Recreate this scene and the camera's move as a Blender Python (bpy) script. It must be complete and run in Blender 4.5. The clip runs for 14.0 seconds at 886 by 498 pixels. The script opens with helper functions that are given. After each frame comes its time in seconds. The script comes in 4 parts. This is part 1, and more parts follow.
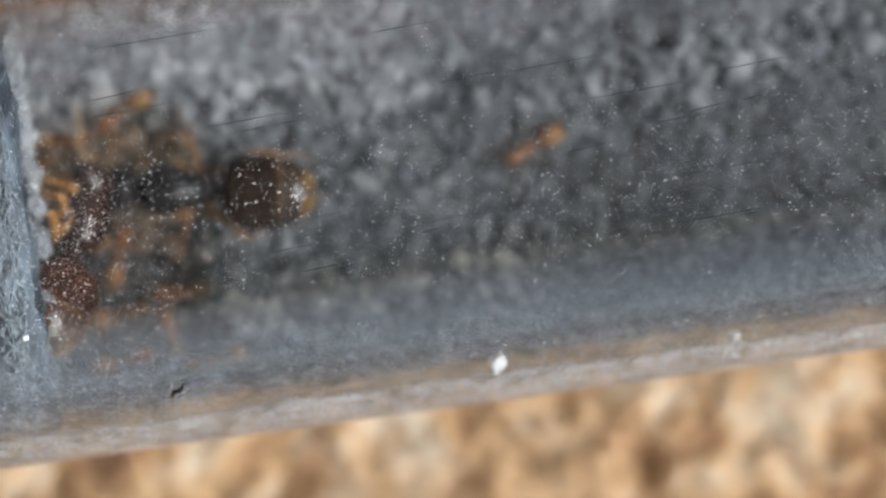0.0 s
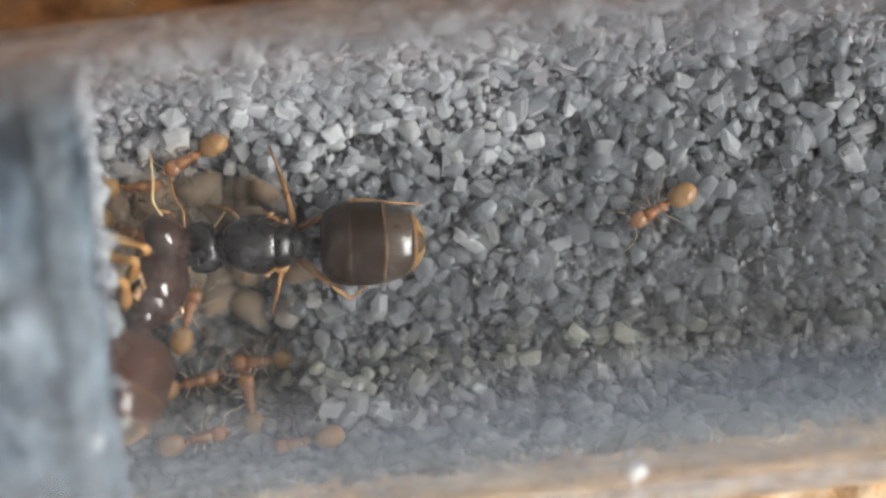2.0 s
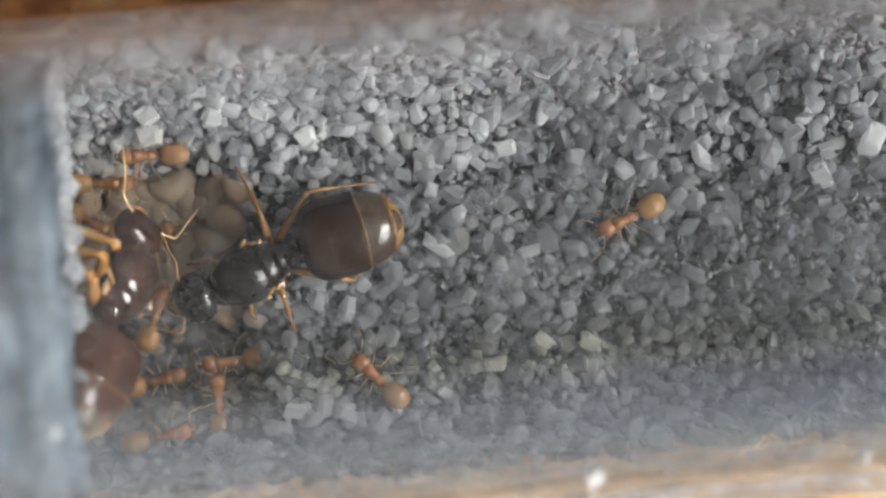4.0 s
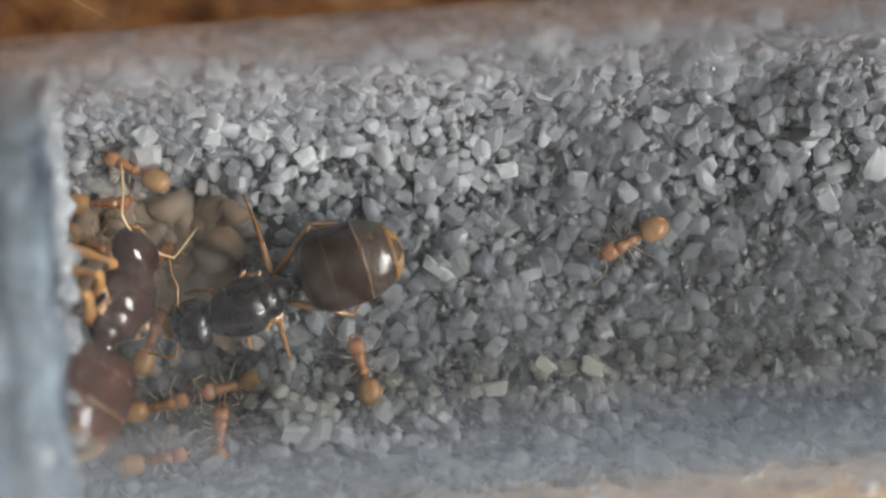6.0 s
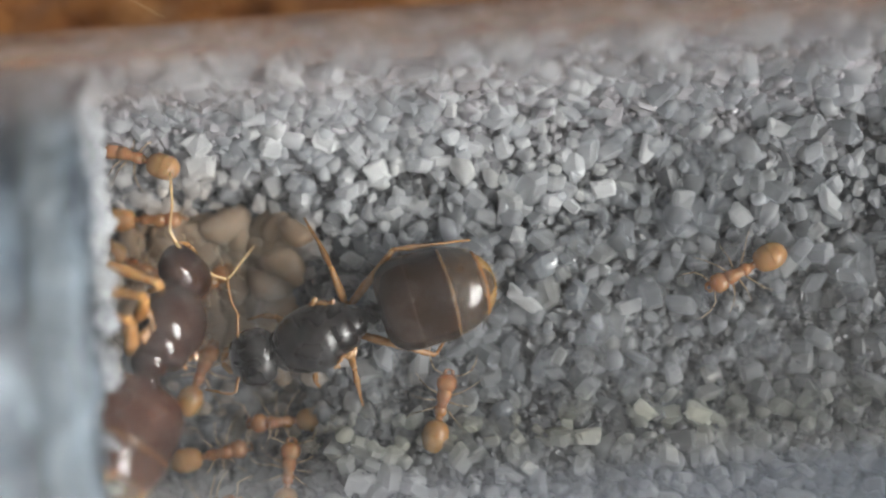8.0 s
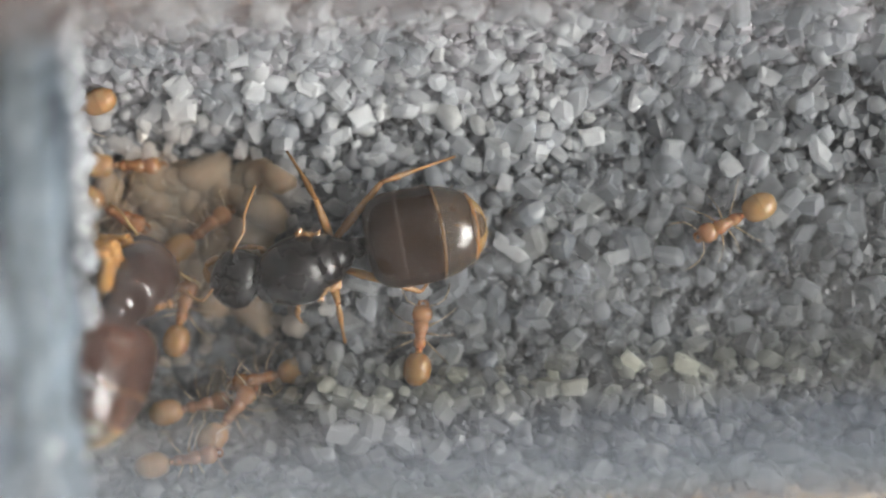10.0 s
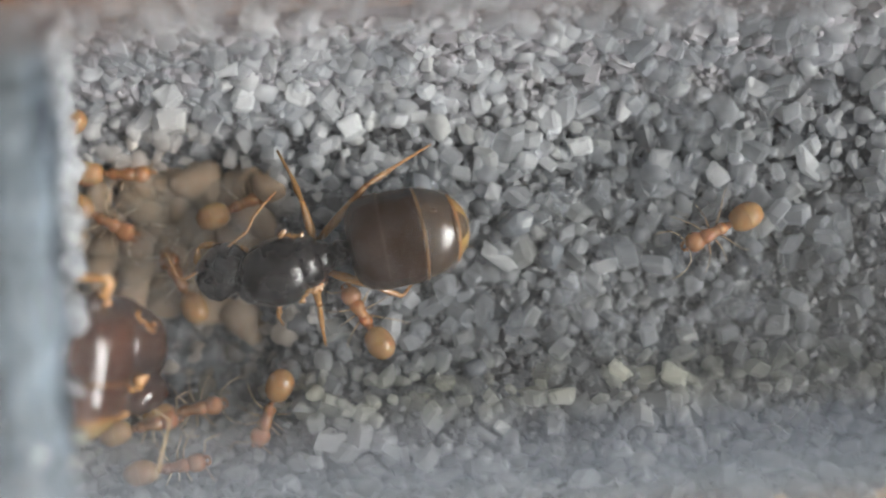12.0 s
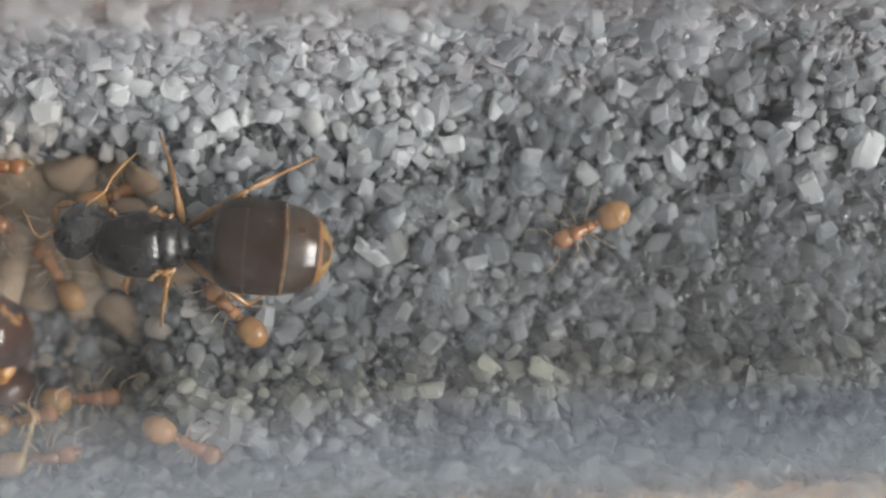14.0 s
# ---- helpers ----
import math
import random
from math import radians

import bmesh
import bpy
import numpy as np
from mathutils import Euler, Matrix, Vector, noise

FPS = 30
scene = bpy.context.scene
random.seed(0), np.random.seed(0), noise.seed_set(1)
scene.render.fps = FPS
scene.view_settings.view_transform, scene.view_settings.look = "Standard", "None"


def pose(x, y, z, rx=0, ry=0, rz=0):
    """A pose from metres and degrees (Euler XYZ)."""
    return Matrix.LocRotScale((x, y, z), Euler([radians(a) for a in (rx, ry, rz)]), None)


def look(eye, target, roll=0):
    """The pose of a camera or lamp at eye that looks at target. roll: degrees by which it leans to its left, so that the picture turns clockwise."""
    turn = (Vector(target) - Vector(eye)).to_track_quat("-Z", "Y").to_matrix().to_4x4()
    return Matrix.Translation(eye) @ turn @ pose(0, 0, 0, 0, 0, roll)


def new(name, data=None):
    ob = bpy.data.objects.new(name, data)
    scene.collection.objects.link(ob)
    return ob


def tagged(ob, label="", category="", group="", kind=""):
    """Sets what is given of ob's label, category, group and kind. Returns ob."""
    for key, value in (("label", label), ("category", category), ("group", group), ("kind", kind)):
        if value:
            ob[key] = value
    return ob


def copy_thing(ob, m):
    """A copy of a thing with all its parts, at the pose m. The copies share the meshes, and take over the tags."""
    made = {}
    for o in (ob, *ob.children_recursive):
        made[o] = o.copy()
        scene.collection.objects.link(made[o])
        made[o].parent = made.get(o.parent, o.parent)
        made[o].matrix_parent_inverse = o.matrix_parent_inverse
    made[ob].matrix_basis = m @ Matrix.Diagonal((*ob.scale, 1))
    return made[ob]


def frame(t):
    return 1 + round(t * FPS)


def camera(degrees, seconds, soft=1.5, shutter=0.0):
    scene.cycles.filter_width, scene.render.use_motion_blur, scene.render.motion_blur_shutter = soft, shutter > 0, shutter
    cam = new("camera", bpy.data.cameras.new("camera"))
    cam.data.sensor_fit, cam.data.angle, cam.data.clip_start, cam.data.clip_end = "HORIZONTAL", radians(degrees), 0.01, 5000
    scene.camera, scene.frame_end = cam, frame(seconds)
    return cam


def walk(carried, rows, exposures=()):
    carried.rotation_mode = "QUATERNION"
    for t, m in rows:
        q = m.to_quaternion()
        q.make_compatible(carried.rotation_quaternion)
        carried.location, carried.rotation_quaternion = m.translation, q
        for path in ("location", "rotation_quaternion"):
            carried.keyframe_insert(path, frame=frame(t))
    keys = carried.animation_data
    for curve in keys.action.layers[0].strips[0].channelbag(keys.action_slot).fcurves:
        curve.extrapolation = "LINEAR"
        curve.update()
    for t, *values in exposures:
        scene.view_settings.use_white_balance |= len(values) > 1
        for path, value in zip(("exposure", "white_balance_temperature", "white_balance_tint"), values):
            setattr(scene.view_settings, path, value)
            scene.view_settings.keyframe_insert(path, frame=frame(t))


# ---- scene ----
cam = camera(35, 14.0, soft=2.1)
PATH = [
    (0.0, pose(0.00249, -0.00062, 0.05736, -2.32, -0.99, -7.67)),
    (0.5, pose(-0.00118, 0.00251, 0.05508, -2.62, -0.53, -7.01)),
    (0.6, pose(-0.00184, 0.00307, 0.05514, -2.52, -0.47, -7.18)),
    (0.9, pose(0.00086, 0.00482, 0.05392, -2.65, -0.38, -6.77)),
    (1.0, pose(0.00187, 0.00563, 0.05338, -2.70, -0.40, -6.69)),
    (1.5, pose(0.00008, 0.00509, 0.05226, -2.99, -0.35, -6.61)),
    (2.0, pose(-0.00039, 0.00266, 0.05103, -3.27, -0.35, -6.39)),
    (2.5, pose(0.00025, 0.00263, 0.05145, -3.18, -0.59, -6.04)),
    (3.0, pose(0.00081, 0.00215, 0.05136, -3.10, -0.67, -5.53)),
    (3.2, pose(0.00062, 0.00231, 0.05139, -3.00, -0.63, -5.21)),
    (5.5, pose(0.00036, 0.00217, 0.05094, -2.26, -0.34, -4.68)),
    (6.0, pose(0.00056, 0.00237, 0.05072, -1.95, -0.30, -4.48)),
    (6.5, pose(-0.00029, 0.00091, 0.04944, -1.64, -0.16, -4.07)),
    (7.0, pose(-0.00035, 0.00243, 0.04737, -1.25, 0.83, -4.06)),
    (7.5, pose(-0.00107, 0.00273, 0.04582, -0.96, 1.83, -3.81)),
    (8.0, pose(-0.00041, 0.00237, 0.04539, -0.99, 1.88, -3.78)),
    (8.5, pose(-0.00086, 0.00265, 0.04573, -1.04, 1.94, -3.53)),
    (9.0, pose(0.00052, 0.00186, 0.04535, -1.03, 0.64, -3.59)),
    (9.2, pose(-0.00027, 0.00104, 0.04516, -1.12, 0.65, -3.37)),
    (11.3, pose(-0.00120, 0.00081, 0.04455, -0.69, 0.53, -3.15)),
    (11.5, pose(-0.00060, 0.00041, 0.04456, -0.61, 0.47, -3.20)),
    (12.0, pose(-0.00076, 0.00082, 0.04482, -0.57, 0.49, -3.08)),
    (12.5, pose(-0.00093, 0.00109, 0.04454, -0.50, 0.57, -2.92)),
    (13.0, pose(-0.00076, 0.00065, 0.04445, -0.43, 0.45, -2.67)),
    (13.5, pose(-0.00019, 0.00072, 0.04515, -0.39, -0.50, -2.53)),
    (14.0, pose(0.00131, 0.00043, 0.04535, -0.35, -1.80, -2.53)),
]
walk(cam, PATH, ((0.0, -0.52, 6200, 10), (0.5, -0.2, 6350, 10), (1.0, -0.12, 6500, 10), (1.5, 0.0, 6500, 10), (2.0, -0.08, 6500, 10), (3.0, -0.1, 6550, 10), (5.5, -0.15, 6480, 10), (7.0, -0.1, 6480, 10), (8.5, 0.08, 6600, 10), (9.2, 0.1, 6620, 10), (11.5, 0.0, 6540, 10), (14.0, 0.0, 6540, 10)))
MM = 0.001

# ---- the tube's plan: axis along x at y = 0, lying on the fleece at z = 0 ----
R_OUT = 8.2 * MM
R_IN = 7.45 * MM

# ---- world and light: a room with one window, and added south fill lamps ----
world = bpy.data.worlds.new("sky")
scene.world = world
world.use_nodes = True
wn = world.node_tree.nodes
sky = wn.new("ShaderNodeTexSky")
sky.sky_type = "NISHITA"
sky.sun_disc = False
sky.sun_elevation = radians(40)
sky.sun_rotation = radians(200)
world.node_tree.links.new(sky.outputs[0], wn["Background"].inputs[0])
wn["Background"].inputs[1].default_value = 0.1

WIN_X, WIN_Y, WIN_Z, WIN_W, WIN_H = 1.25, -0.32, 1.06, 1.6, 0.8
lamp = bpy.data.lights.new("window_daylight", "AREA")
lamp.shape, lamp.size, lamp.size_y = "RECTANGLE", WIN_W, WIN_H
lamp.energy, lamp.color = 67.0, (1.0, 0.985, 0.955)
lamp_ob = new("window_daylight", lamp)
lamp_ob.matrix_world = look((WIN_X - 0.03, WIN_Y, WIN_Z), (WIN_X - 1.03, WIN_Y, WIN_Z))

# an added, unseen window in the south wall: graded fill lamps for haze and fleece
WIN2_X, WIN2_Z, WIN2_W, WIN2_H = 0.3, 0.70, 1.7, 1.28
ROOM_SOUTH = -1.5
for z, high, watts in ((0.22, 0.3, 1.3), (0.54, 0.3, 1.2), (0.86, 0.3, 1.0), (1.18, 0.3, 0.7)):
    lamp2 = bpy.data.lights.new("curtained_daylight", "AREA")
    lamp2.shape, lamp2.size, lamp2.size_y = "RECTANGLE", WIN2_W, high
    lamp2.energy, lamp2.color = watts, (0.92, 0.95, 1.0)
    lamp2_ob = new("curtained_daylight", lamp2)
    lamp2_ob.matrix_world = look((WIN2_X, ROOM_SOUTH + 0.02, z), (WIN2_X, ROOM_SOUTH + 1.0, z))

# focus starts on the dusty glass and settles on the sand bed beside the large ant
focus = new("focus_mark")
tagged(focus, kind="structure")
cam.data.dof.use_dof = True
cam.data.dof.focus_object = focus
cam.data.dof.aperture_fstop = 30.0


# ---- materials ----
def material(name):
    m = bpy.data.materials.new(name)
    m.use_nodes = True
    return m, m.node_tree.nodes, m.node_tree.links, m.node_tree.nodes["Principled BSDF"]


def noise_node(nodes, links, scale, detail=4.0, coord=None):
    n = nodes.new("ShaderNodeTexNoise")
    n.inputs["Scale"].default_value = scale
    n.inputs["Detail"].default_value = detail
    if coord is not None:
        links.new(coord, n.inputs["Vector"])
    return n.outputs["Fac"]


def ramp_node(nodes, links, fac, stops):
    r = nodes.new("ShaderNodeValToRGB")
    e = r.color_ramp.elements
    while len(e) < len(stops):
        e.new(0.5)
    for k, (p, c) in enumerate(stops):
        e[k].position, e[k].color = p, (*c, 1)
    links.new(fac, r.inputs[0])
    return r.outputs[0]


def mix_node(nodes, links, fac, a, b, blend="MIX"):
    n = nodes.new("ShaderNodeMix")
    n.data_type, n.blend_type = "RGBA", blend
    for sock, v in ((n.inputs[0], fac), (n.inputs[6], a), (n.inputs[7], b)):
        if isinstance(v, (int, float)):
            sock.default_value = v
        elif isinstance(v, tuple):
            sock.default_value = (*v, 1)
        else:
            links.new(v, sock)
    return n.outputs[2]


def bump_node(nodes, links, bsdf, height, strength, distance):
    b = nodes.new("ShaderNodeBump")
    b.inputs["Strength"].default_value = strength
    b.inputs["Distance"].default_value = distance
    links.new(height, b.inputs["Height"])
    links.new(b.outputs[0], bsdf.inputs["Normal"])


def chitin(name, dark, light, rough=0.22, sss=0.0, scale=2500.0, coat=0.0, clear=0.0, shine=0.5, soak=0.3):
    m, nodes, links, b = material(name)
    co = nodes.new("ShaderNodeTexCoord").outputs["Object"]
    f = noise_node(nodes, links, scale, 3, co)
    f2 = noise_node(nodes, links, scale * 2, 2, co)
    col = ramp_node(nodes, links, f, [(0.3, dark), (0.7, light)])
    links.new(col, b.inputs["Base Color"])
    b.inputs["Roughness"].default_value = rough
    b.inputs["Specular IOR Level"].default_value = shine
    b.inputs["Coat Weight"].default_value = coat
    b.inputs["Coat Roughness"].default_value = 0.08
    if sss:
        b.inputs["Subsurface Weight"].default_value = sss
        b.inputs["Subsurface Radius"].default_value = (1.0, 0.5, 0.2) if soak < 1 else (1.0, 0.8, 0.65)
        b.inputs["Subsurface Scale"].default_value = soak * MM
    links.new(ramp_node(nodes, links, f2, [(0.3, (rough * 0.85,) * 3), (0.7, (rough * 1.15,) * 3)]), b.inputs["Roughness"])
    b.inputs["Transmission Weight"].default_value = clear
    return m


def nodes_random(nodes, links, value):
    """A second random value, unlike the first, for the same piece."""
    n = nodes.new("ShaderNodeTexWhiteNoise")
    n.noise_dimensions = "1D"
    links.new(value, n.inputs["W"])
    return n.outputs["Value"]


def grain_material(name, per_object, crystal=False):
    """Quartz grains: each its own grey, whiter on a pale heap, yellower along a stained ridge; glass veil and shade put
    into the colour.
    """
    m, nodes, links, b = material(name)
    geo = nodes.new("ShaderNodeNewGeometry")
    if per_object:
        rnd = nodes.new("ShaderNodeObjectInfo").outputs["Random"]
    else:
        rnd = geo.outputs["Random Per Island"]
    pos = geo.outputs["Position"]
    dry = noise_node(nodes, links, 230.0, 2, pos)
    fine = noise_node(nodes, links, 5000.0, 4, pos)
    split = nodes.new("ShaderNodeSeparateXYZ")
    links.new(pos, split.inputs[0])

    def spread(value, a, b, lo, hi):
        n = nodes.new("ShaderNodeMapRange")
        n.interpolation_type = "SMOOTHSTEP"
        for k, v in zip((1, 2, 3, 4), (a, b, lo, hi)):
            n.inputs[k].default_value = v
        links.new(value, n.inputs[0])
        return n.outputs[0]

    def math_node(op, a, b):
        n = nodes.new("ShaderNodeMath")
        n.operation = op
        for sock, v in zip(n.inputs, (a, b)):
            if isinstance(v, float):
                sock.default_value = v
            else:
                links.new(v, sock)
        return n.outputs[0]

    shade = ramp_node(nodes, links, rnd, [(0.0, (0.60, 0.61, 0.63)), (0.4, (0.74, 0.75, 0.77)), (0.8, (0.84, 0.85, 0.865)), (1.0, (0.86, 0.85, 0.81))])
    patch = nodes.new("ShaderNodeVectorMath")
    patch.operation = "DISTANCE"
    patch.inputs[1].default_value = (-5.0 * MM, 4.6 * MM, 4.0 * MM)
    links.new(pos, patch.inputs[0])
    # pale heap, and a northward lightening painted for the veil reflected in the glass
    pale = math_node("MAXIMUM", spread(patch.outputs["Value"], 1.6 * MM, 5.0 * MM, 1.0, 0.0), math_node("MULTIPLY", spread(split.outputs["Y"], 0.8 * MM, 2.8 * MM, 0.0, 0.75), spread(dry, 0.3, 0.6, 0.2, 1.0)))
    # shade towards the tube's east end, put into the grain colour
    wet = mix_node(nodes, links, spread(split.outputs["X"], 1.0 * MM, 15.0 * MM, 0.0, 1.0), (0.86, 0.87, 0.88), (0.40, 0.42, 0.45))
    dim = mix_node(nodes, links, pale, wet, (1.0, 1.0, 1.0))
    if crystal:
        shade = ramp_node(nodes, links, rnd, [(0.0, (0.66, 0.67, 0.68)), (1.0, (0.84, 0.84, 0.84))])
        dim = mix_node(nodes, links, 0.35, dim, (1.0, 1.0, 1.0))
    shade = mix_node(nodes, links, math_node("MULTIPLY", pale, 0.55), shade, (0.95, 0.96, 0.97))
    col = mix_node(nodes, links, 1.0, shade, dim, "MULTIPLY")
    blotch = noise_node(nodes, links, 330.0, 3, pos)
    col = mix_node(nodes, links, 0.25 if crystal else 1.0, col, ramp_node(nodes, links, blotch, [(0.4, (0.60, 0.615, 0.635)), (0.58, (1.0, 1.0, 1.0))]), "MULTIPLY")
    nest = nodes.new("ShaderNodeVectorMath")
    nest.operation = "DISTANCE"
    nest.inputs[1].default_value = (-9.8 * MM, -0.6 * MM, 3.4 * MM)
    links.new(pos, nest.inputs[0])
    col = mix_node(nodes, links, spread(nest.outputs["Value"], 2.8 * MM, 6.2 * MM, 1.0, 0.0), col, mix_node(nodes, links, 1.0, col, (1.0, 0.82, 0.66), "MULTIPLY"))
    ridge = math_node("MULTIPLY", spread(split.outputs["Y"], -5.0 * MM, -3.6 * MM, 0.0, 1.0), spread(split.outputs["Y"], -3.6 * MM, -2.4 * MM, 1.0, 0.0))
    col = mix_node(nodes, links, ridge, col, mix_node(nodes, links, 1.0, col, (1.06, 1.04, 0.88), "MULTIPLY"))
    spk = ramp_node(nodes, links, fine, [(0.35, (0.84, 0.84, 0.84)), (0.6, (1, 1, 1))])
    col = mix_node(nodes, links, 0.6, col, spk, "MULTIPLY")
    links.new(col, b.inputs["Base Color"])
    b.inputs["Roughness"].default_value = 0.22
    b.inputs["IOR"].default_value = 1.46
    # light that enters a grain leaves it again on every side, and some passes straight through
    glow = nodes.new("ShaderNodeBsdfTranslucent")
    clear = mix_node(nodes, links, 0.3, col, (1.0, 1.0, 1.0))
    links.new(clear, glow.inputs["Color"])
    both = nodes.new("ShaderNodeMixShader")
    both.inputs[0].default_value = 0.58
    links.new(b.outputs[0], both.inputs[1])
    links.new(glow.outputs[0], both.inputs[2])
    see = nodes.new("ShaderNodeBsdfTransparent")
    see.inputs["Color"].default_value = (0.96, 0.975, 1.0, 1)
    thin = nodes.new("ShaderNodeMath")
    thin.operation = "MULTIPLY_ADD"
    links.new(nodes_random(nodes, links, rnd), thin.inputs[0])
    thin.inputs[1].default_value, thin.inputs[2].default_value = (0.25, 0.1) if crystal else (0.48, 0.26)
    skin = nodes.new("ShaderNodeMixShader")
    links.new(math_node("MULTIPLY", thin.outputs[0], spread(pale, 0.0, 1.0, 1.0, 0.75)), skin.inputs[0])
    links.new(both.outputs[0], skin.inputs[1])
    links.new(see.outputs[0], skin.inputs[2])
    links.new(skin.outputs[0], nodes["Material Output"].inputs["Surface"])
    bump_node(nodes, links, b, fine, 0.15, 0.00003)
    return m


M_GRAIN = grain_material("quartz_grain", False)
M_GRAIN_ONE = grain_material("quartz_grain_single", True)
M_CRYSTAL = grain_material("clear_quartz_crystal", True, True)


def plain(name, colour, rough=0.6, scale=400.0, vary=0.25, bump=0.0, metal=0.0):
    m, nodes, links, b = material(name)
    co = nodes.new("ShaderNodeTexCoord").outputs["Object"]
    f = noise_node(nodes, links, scale, 5, co)
    lo = tuple(c * (1 - vary) for c in colour)
    hi = tuple(min(1, c * (1 + vary)) for c in colour)
    links.new(ramp_node(nodes, links, f, [(0.3, lo), (0.7, hi)]), b.inputs["Base Color"])
    b.inputs["Roughness"].default_value = rough
    b.inputs["Metallic"].default_value = metal
    if bump:
        bump_node(nodes, links, b, f, 0.5, bump)
    return m




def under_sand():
    """The sand below the pale grains: shade of the gaps put into a dark colour, lilac-grey up the north flank."""
    m, nodes, links, b = material("gap_sand")
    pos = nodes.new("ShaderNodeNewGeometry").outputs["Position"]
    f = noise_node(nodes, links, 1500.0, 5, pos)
    dim = ramp_node(nodes, links, f, [(0.3, (0.072, 0.077, 0.084)), (0.7, (0.14, 0.147, 0.157))])
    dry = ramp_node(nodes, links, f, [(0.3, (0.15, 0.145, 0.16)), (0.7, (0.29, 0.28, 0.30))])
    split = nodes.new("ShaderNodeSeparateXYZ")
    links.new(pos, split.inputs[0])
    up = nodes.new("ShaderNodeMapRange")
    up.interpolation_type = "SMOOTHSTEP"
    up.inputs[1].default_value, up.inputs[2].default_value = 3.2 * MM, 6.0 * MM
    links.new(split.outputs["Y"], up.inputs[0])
    links.new(mix_node(nodes, links, up.outputs[0], dim, dry), b.inputs["Base Color"])
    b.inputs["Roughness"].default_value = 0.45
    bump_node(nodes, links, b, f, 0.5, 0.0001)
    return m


M_GAP_SAND = under_sand()
M_MILKY = plain("milky_quartz", (0.82, 0.83, 0.85), 0.3, 3000.0, 0.08)
M_SMOKY = plain("smoky_quartz", (0.10, 0.11, 0.125), 0.25, 2500.0, 0.3)


def haze_material(name, pale, deep, lo, hi, most, clear, brim, rim):
    """Haze painted as a thin dusty film on glass: clear over the crown of the tube, denser down both flanks, and
    speckled.
    """
    m, nodes, links, b = material(name)
    pos = nodes.new("ShaderNodeNewGeometry").outputs["Position"]
    split = nodes.new("ShaderNodeSeparateXYZ")
    links.new(pos, split.inputs[0])

    def calc(op, a, c=0.0):
        n = nodes.new("ShaderNodeMath")
        n.operation = op
        for sock, v in zip(n.inputs, (a, c)):
            if isinstance(v, float):
                sock.default_value = v
            else:
                links.new(v, sock)
        return n.outputs[0]

    def step(value, lo, hi, y0, y1):
        n = nodes.new("ShaderNodeMapRange")
        n.interpolation_type = "SMOOTHSTEP"
        for k, v in zip((1, 2, 3, 4), (lo, hi, y0, y1)):
            n.inputs[k].default_value = v
        links.new(value, n.inputs[0])
        return n.outputs[0]

    around = calc("ARCTAN2", calc("ABSOLUTE", split.outputs["Y"]), calc("SUBTRACT", split.outputs["Z"], R_OUT))
    wavy = calc("MULTIPLY", calc("SUBTRACT", noise_node(nodes, links, 170.0, 3, pos), 0.5), 0.12)
    around = calc("ADD", around, wavy)
    # clear band and grey rim reflection, at angles fitted to the camera's view
    edge = step(around, brim, brim + 0.08, 0.0, 1.0)
    cover = calc("ADD", step(around, lo, hi, 0.0, most), step(around, hi + 0.01, hi + 0.08, 0.0, clear - most))
    cover = calc("ADD", cover, calc("MULTIPLY", edge, rim - clear))
    blot = ramp_node(nodes, links, noise_node(nodes, links, 900.0, 3, pos), [(0.35, (0.55,) * 3), (0.65, (1.0,) * 3)])
    speck = ramp_node(nodes, links, noise_node(nodes, links, 9000.0, 2, pos), [(0.46, (0.2,) * 3), (0.57, (1.0,) * 3)])
    dense = calc("MULTIPLY", calc("MULTIPLY", cover, blot), speck)
    tint = ramp_node(nodes, links, noise_node(nodes, links, 2200.0, 4, pos), [(0.3, deep), (0.7, pale)])
    rim_grey = ramp_node(nodes, links, noise_node(nodes, links, 1300.0, 5, pos), [(0.35, (0.24, 0.24, 0.25)), (0.5, (0.48, 0.485, 0.50)), (0.75, (0.62, 0.625, 0.64))])
    tint = mix_node(nodes, links, edge, tint, rim_grey)
    links.new(tint, b.inputs["Base Color"])
    b.inputs["Roughness"].default_value = 0.7
    see = nodes.new("ShaderNodeBsdfTransparent")
    mixed = nodes.new("ShaderNodeMixShader")
    links.new(dense, mixed.inputs[0])
    links.new(see.outputs[0], mixed.inputs[1])
    links.new(b.outputs[0], mixed.inputs[2])
    links.new(mixed.outputs[0], nodes["Material Output"].inputs["Surface"])
    return m


M_HAZE_SOUTH = haze_material("south_haze_film", (0.25, 0.275, 0.31), (0.165, 0.185, 0.215), 0.42, 0.84, 0.58, 0.14, 0.99, 1.0)
M_HAZE_NORTH = haze_material("north_haze_film", (0.62, 0.61, 0.63), (0.46, 0.45, 0.47), 0.62, 0.88, 0.3, 0.34, 1.05, 1.0)
M_DUST = plain("pale_dust", (0.62, 0.64, 0.66), 0.8, 2200.0, 0.2)


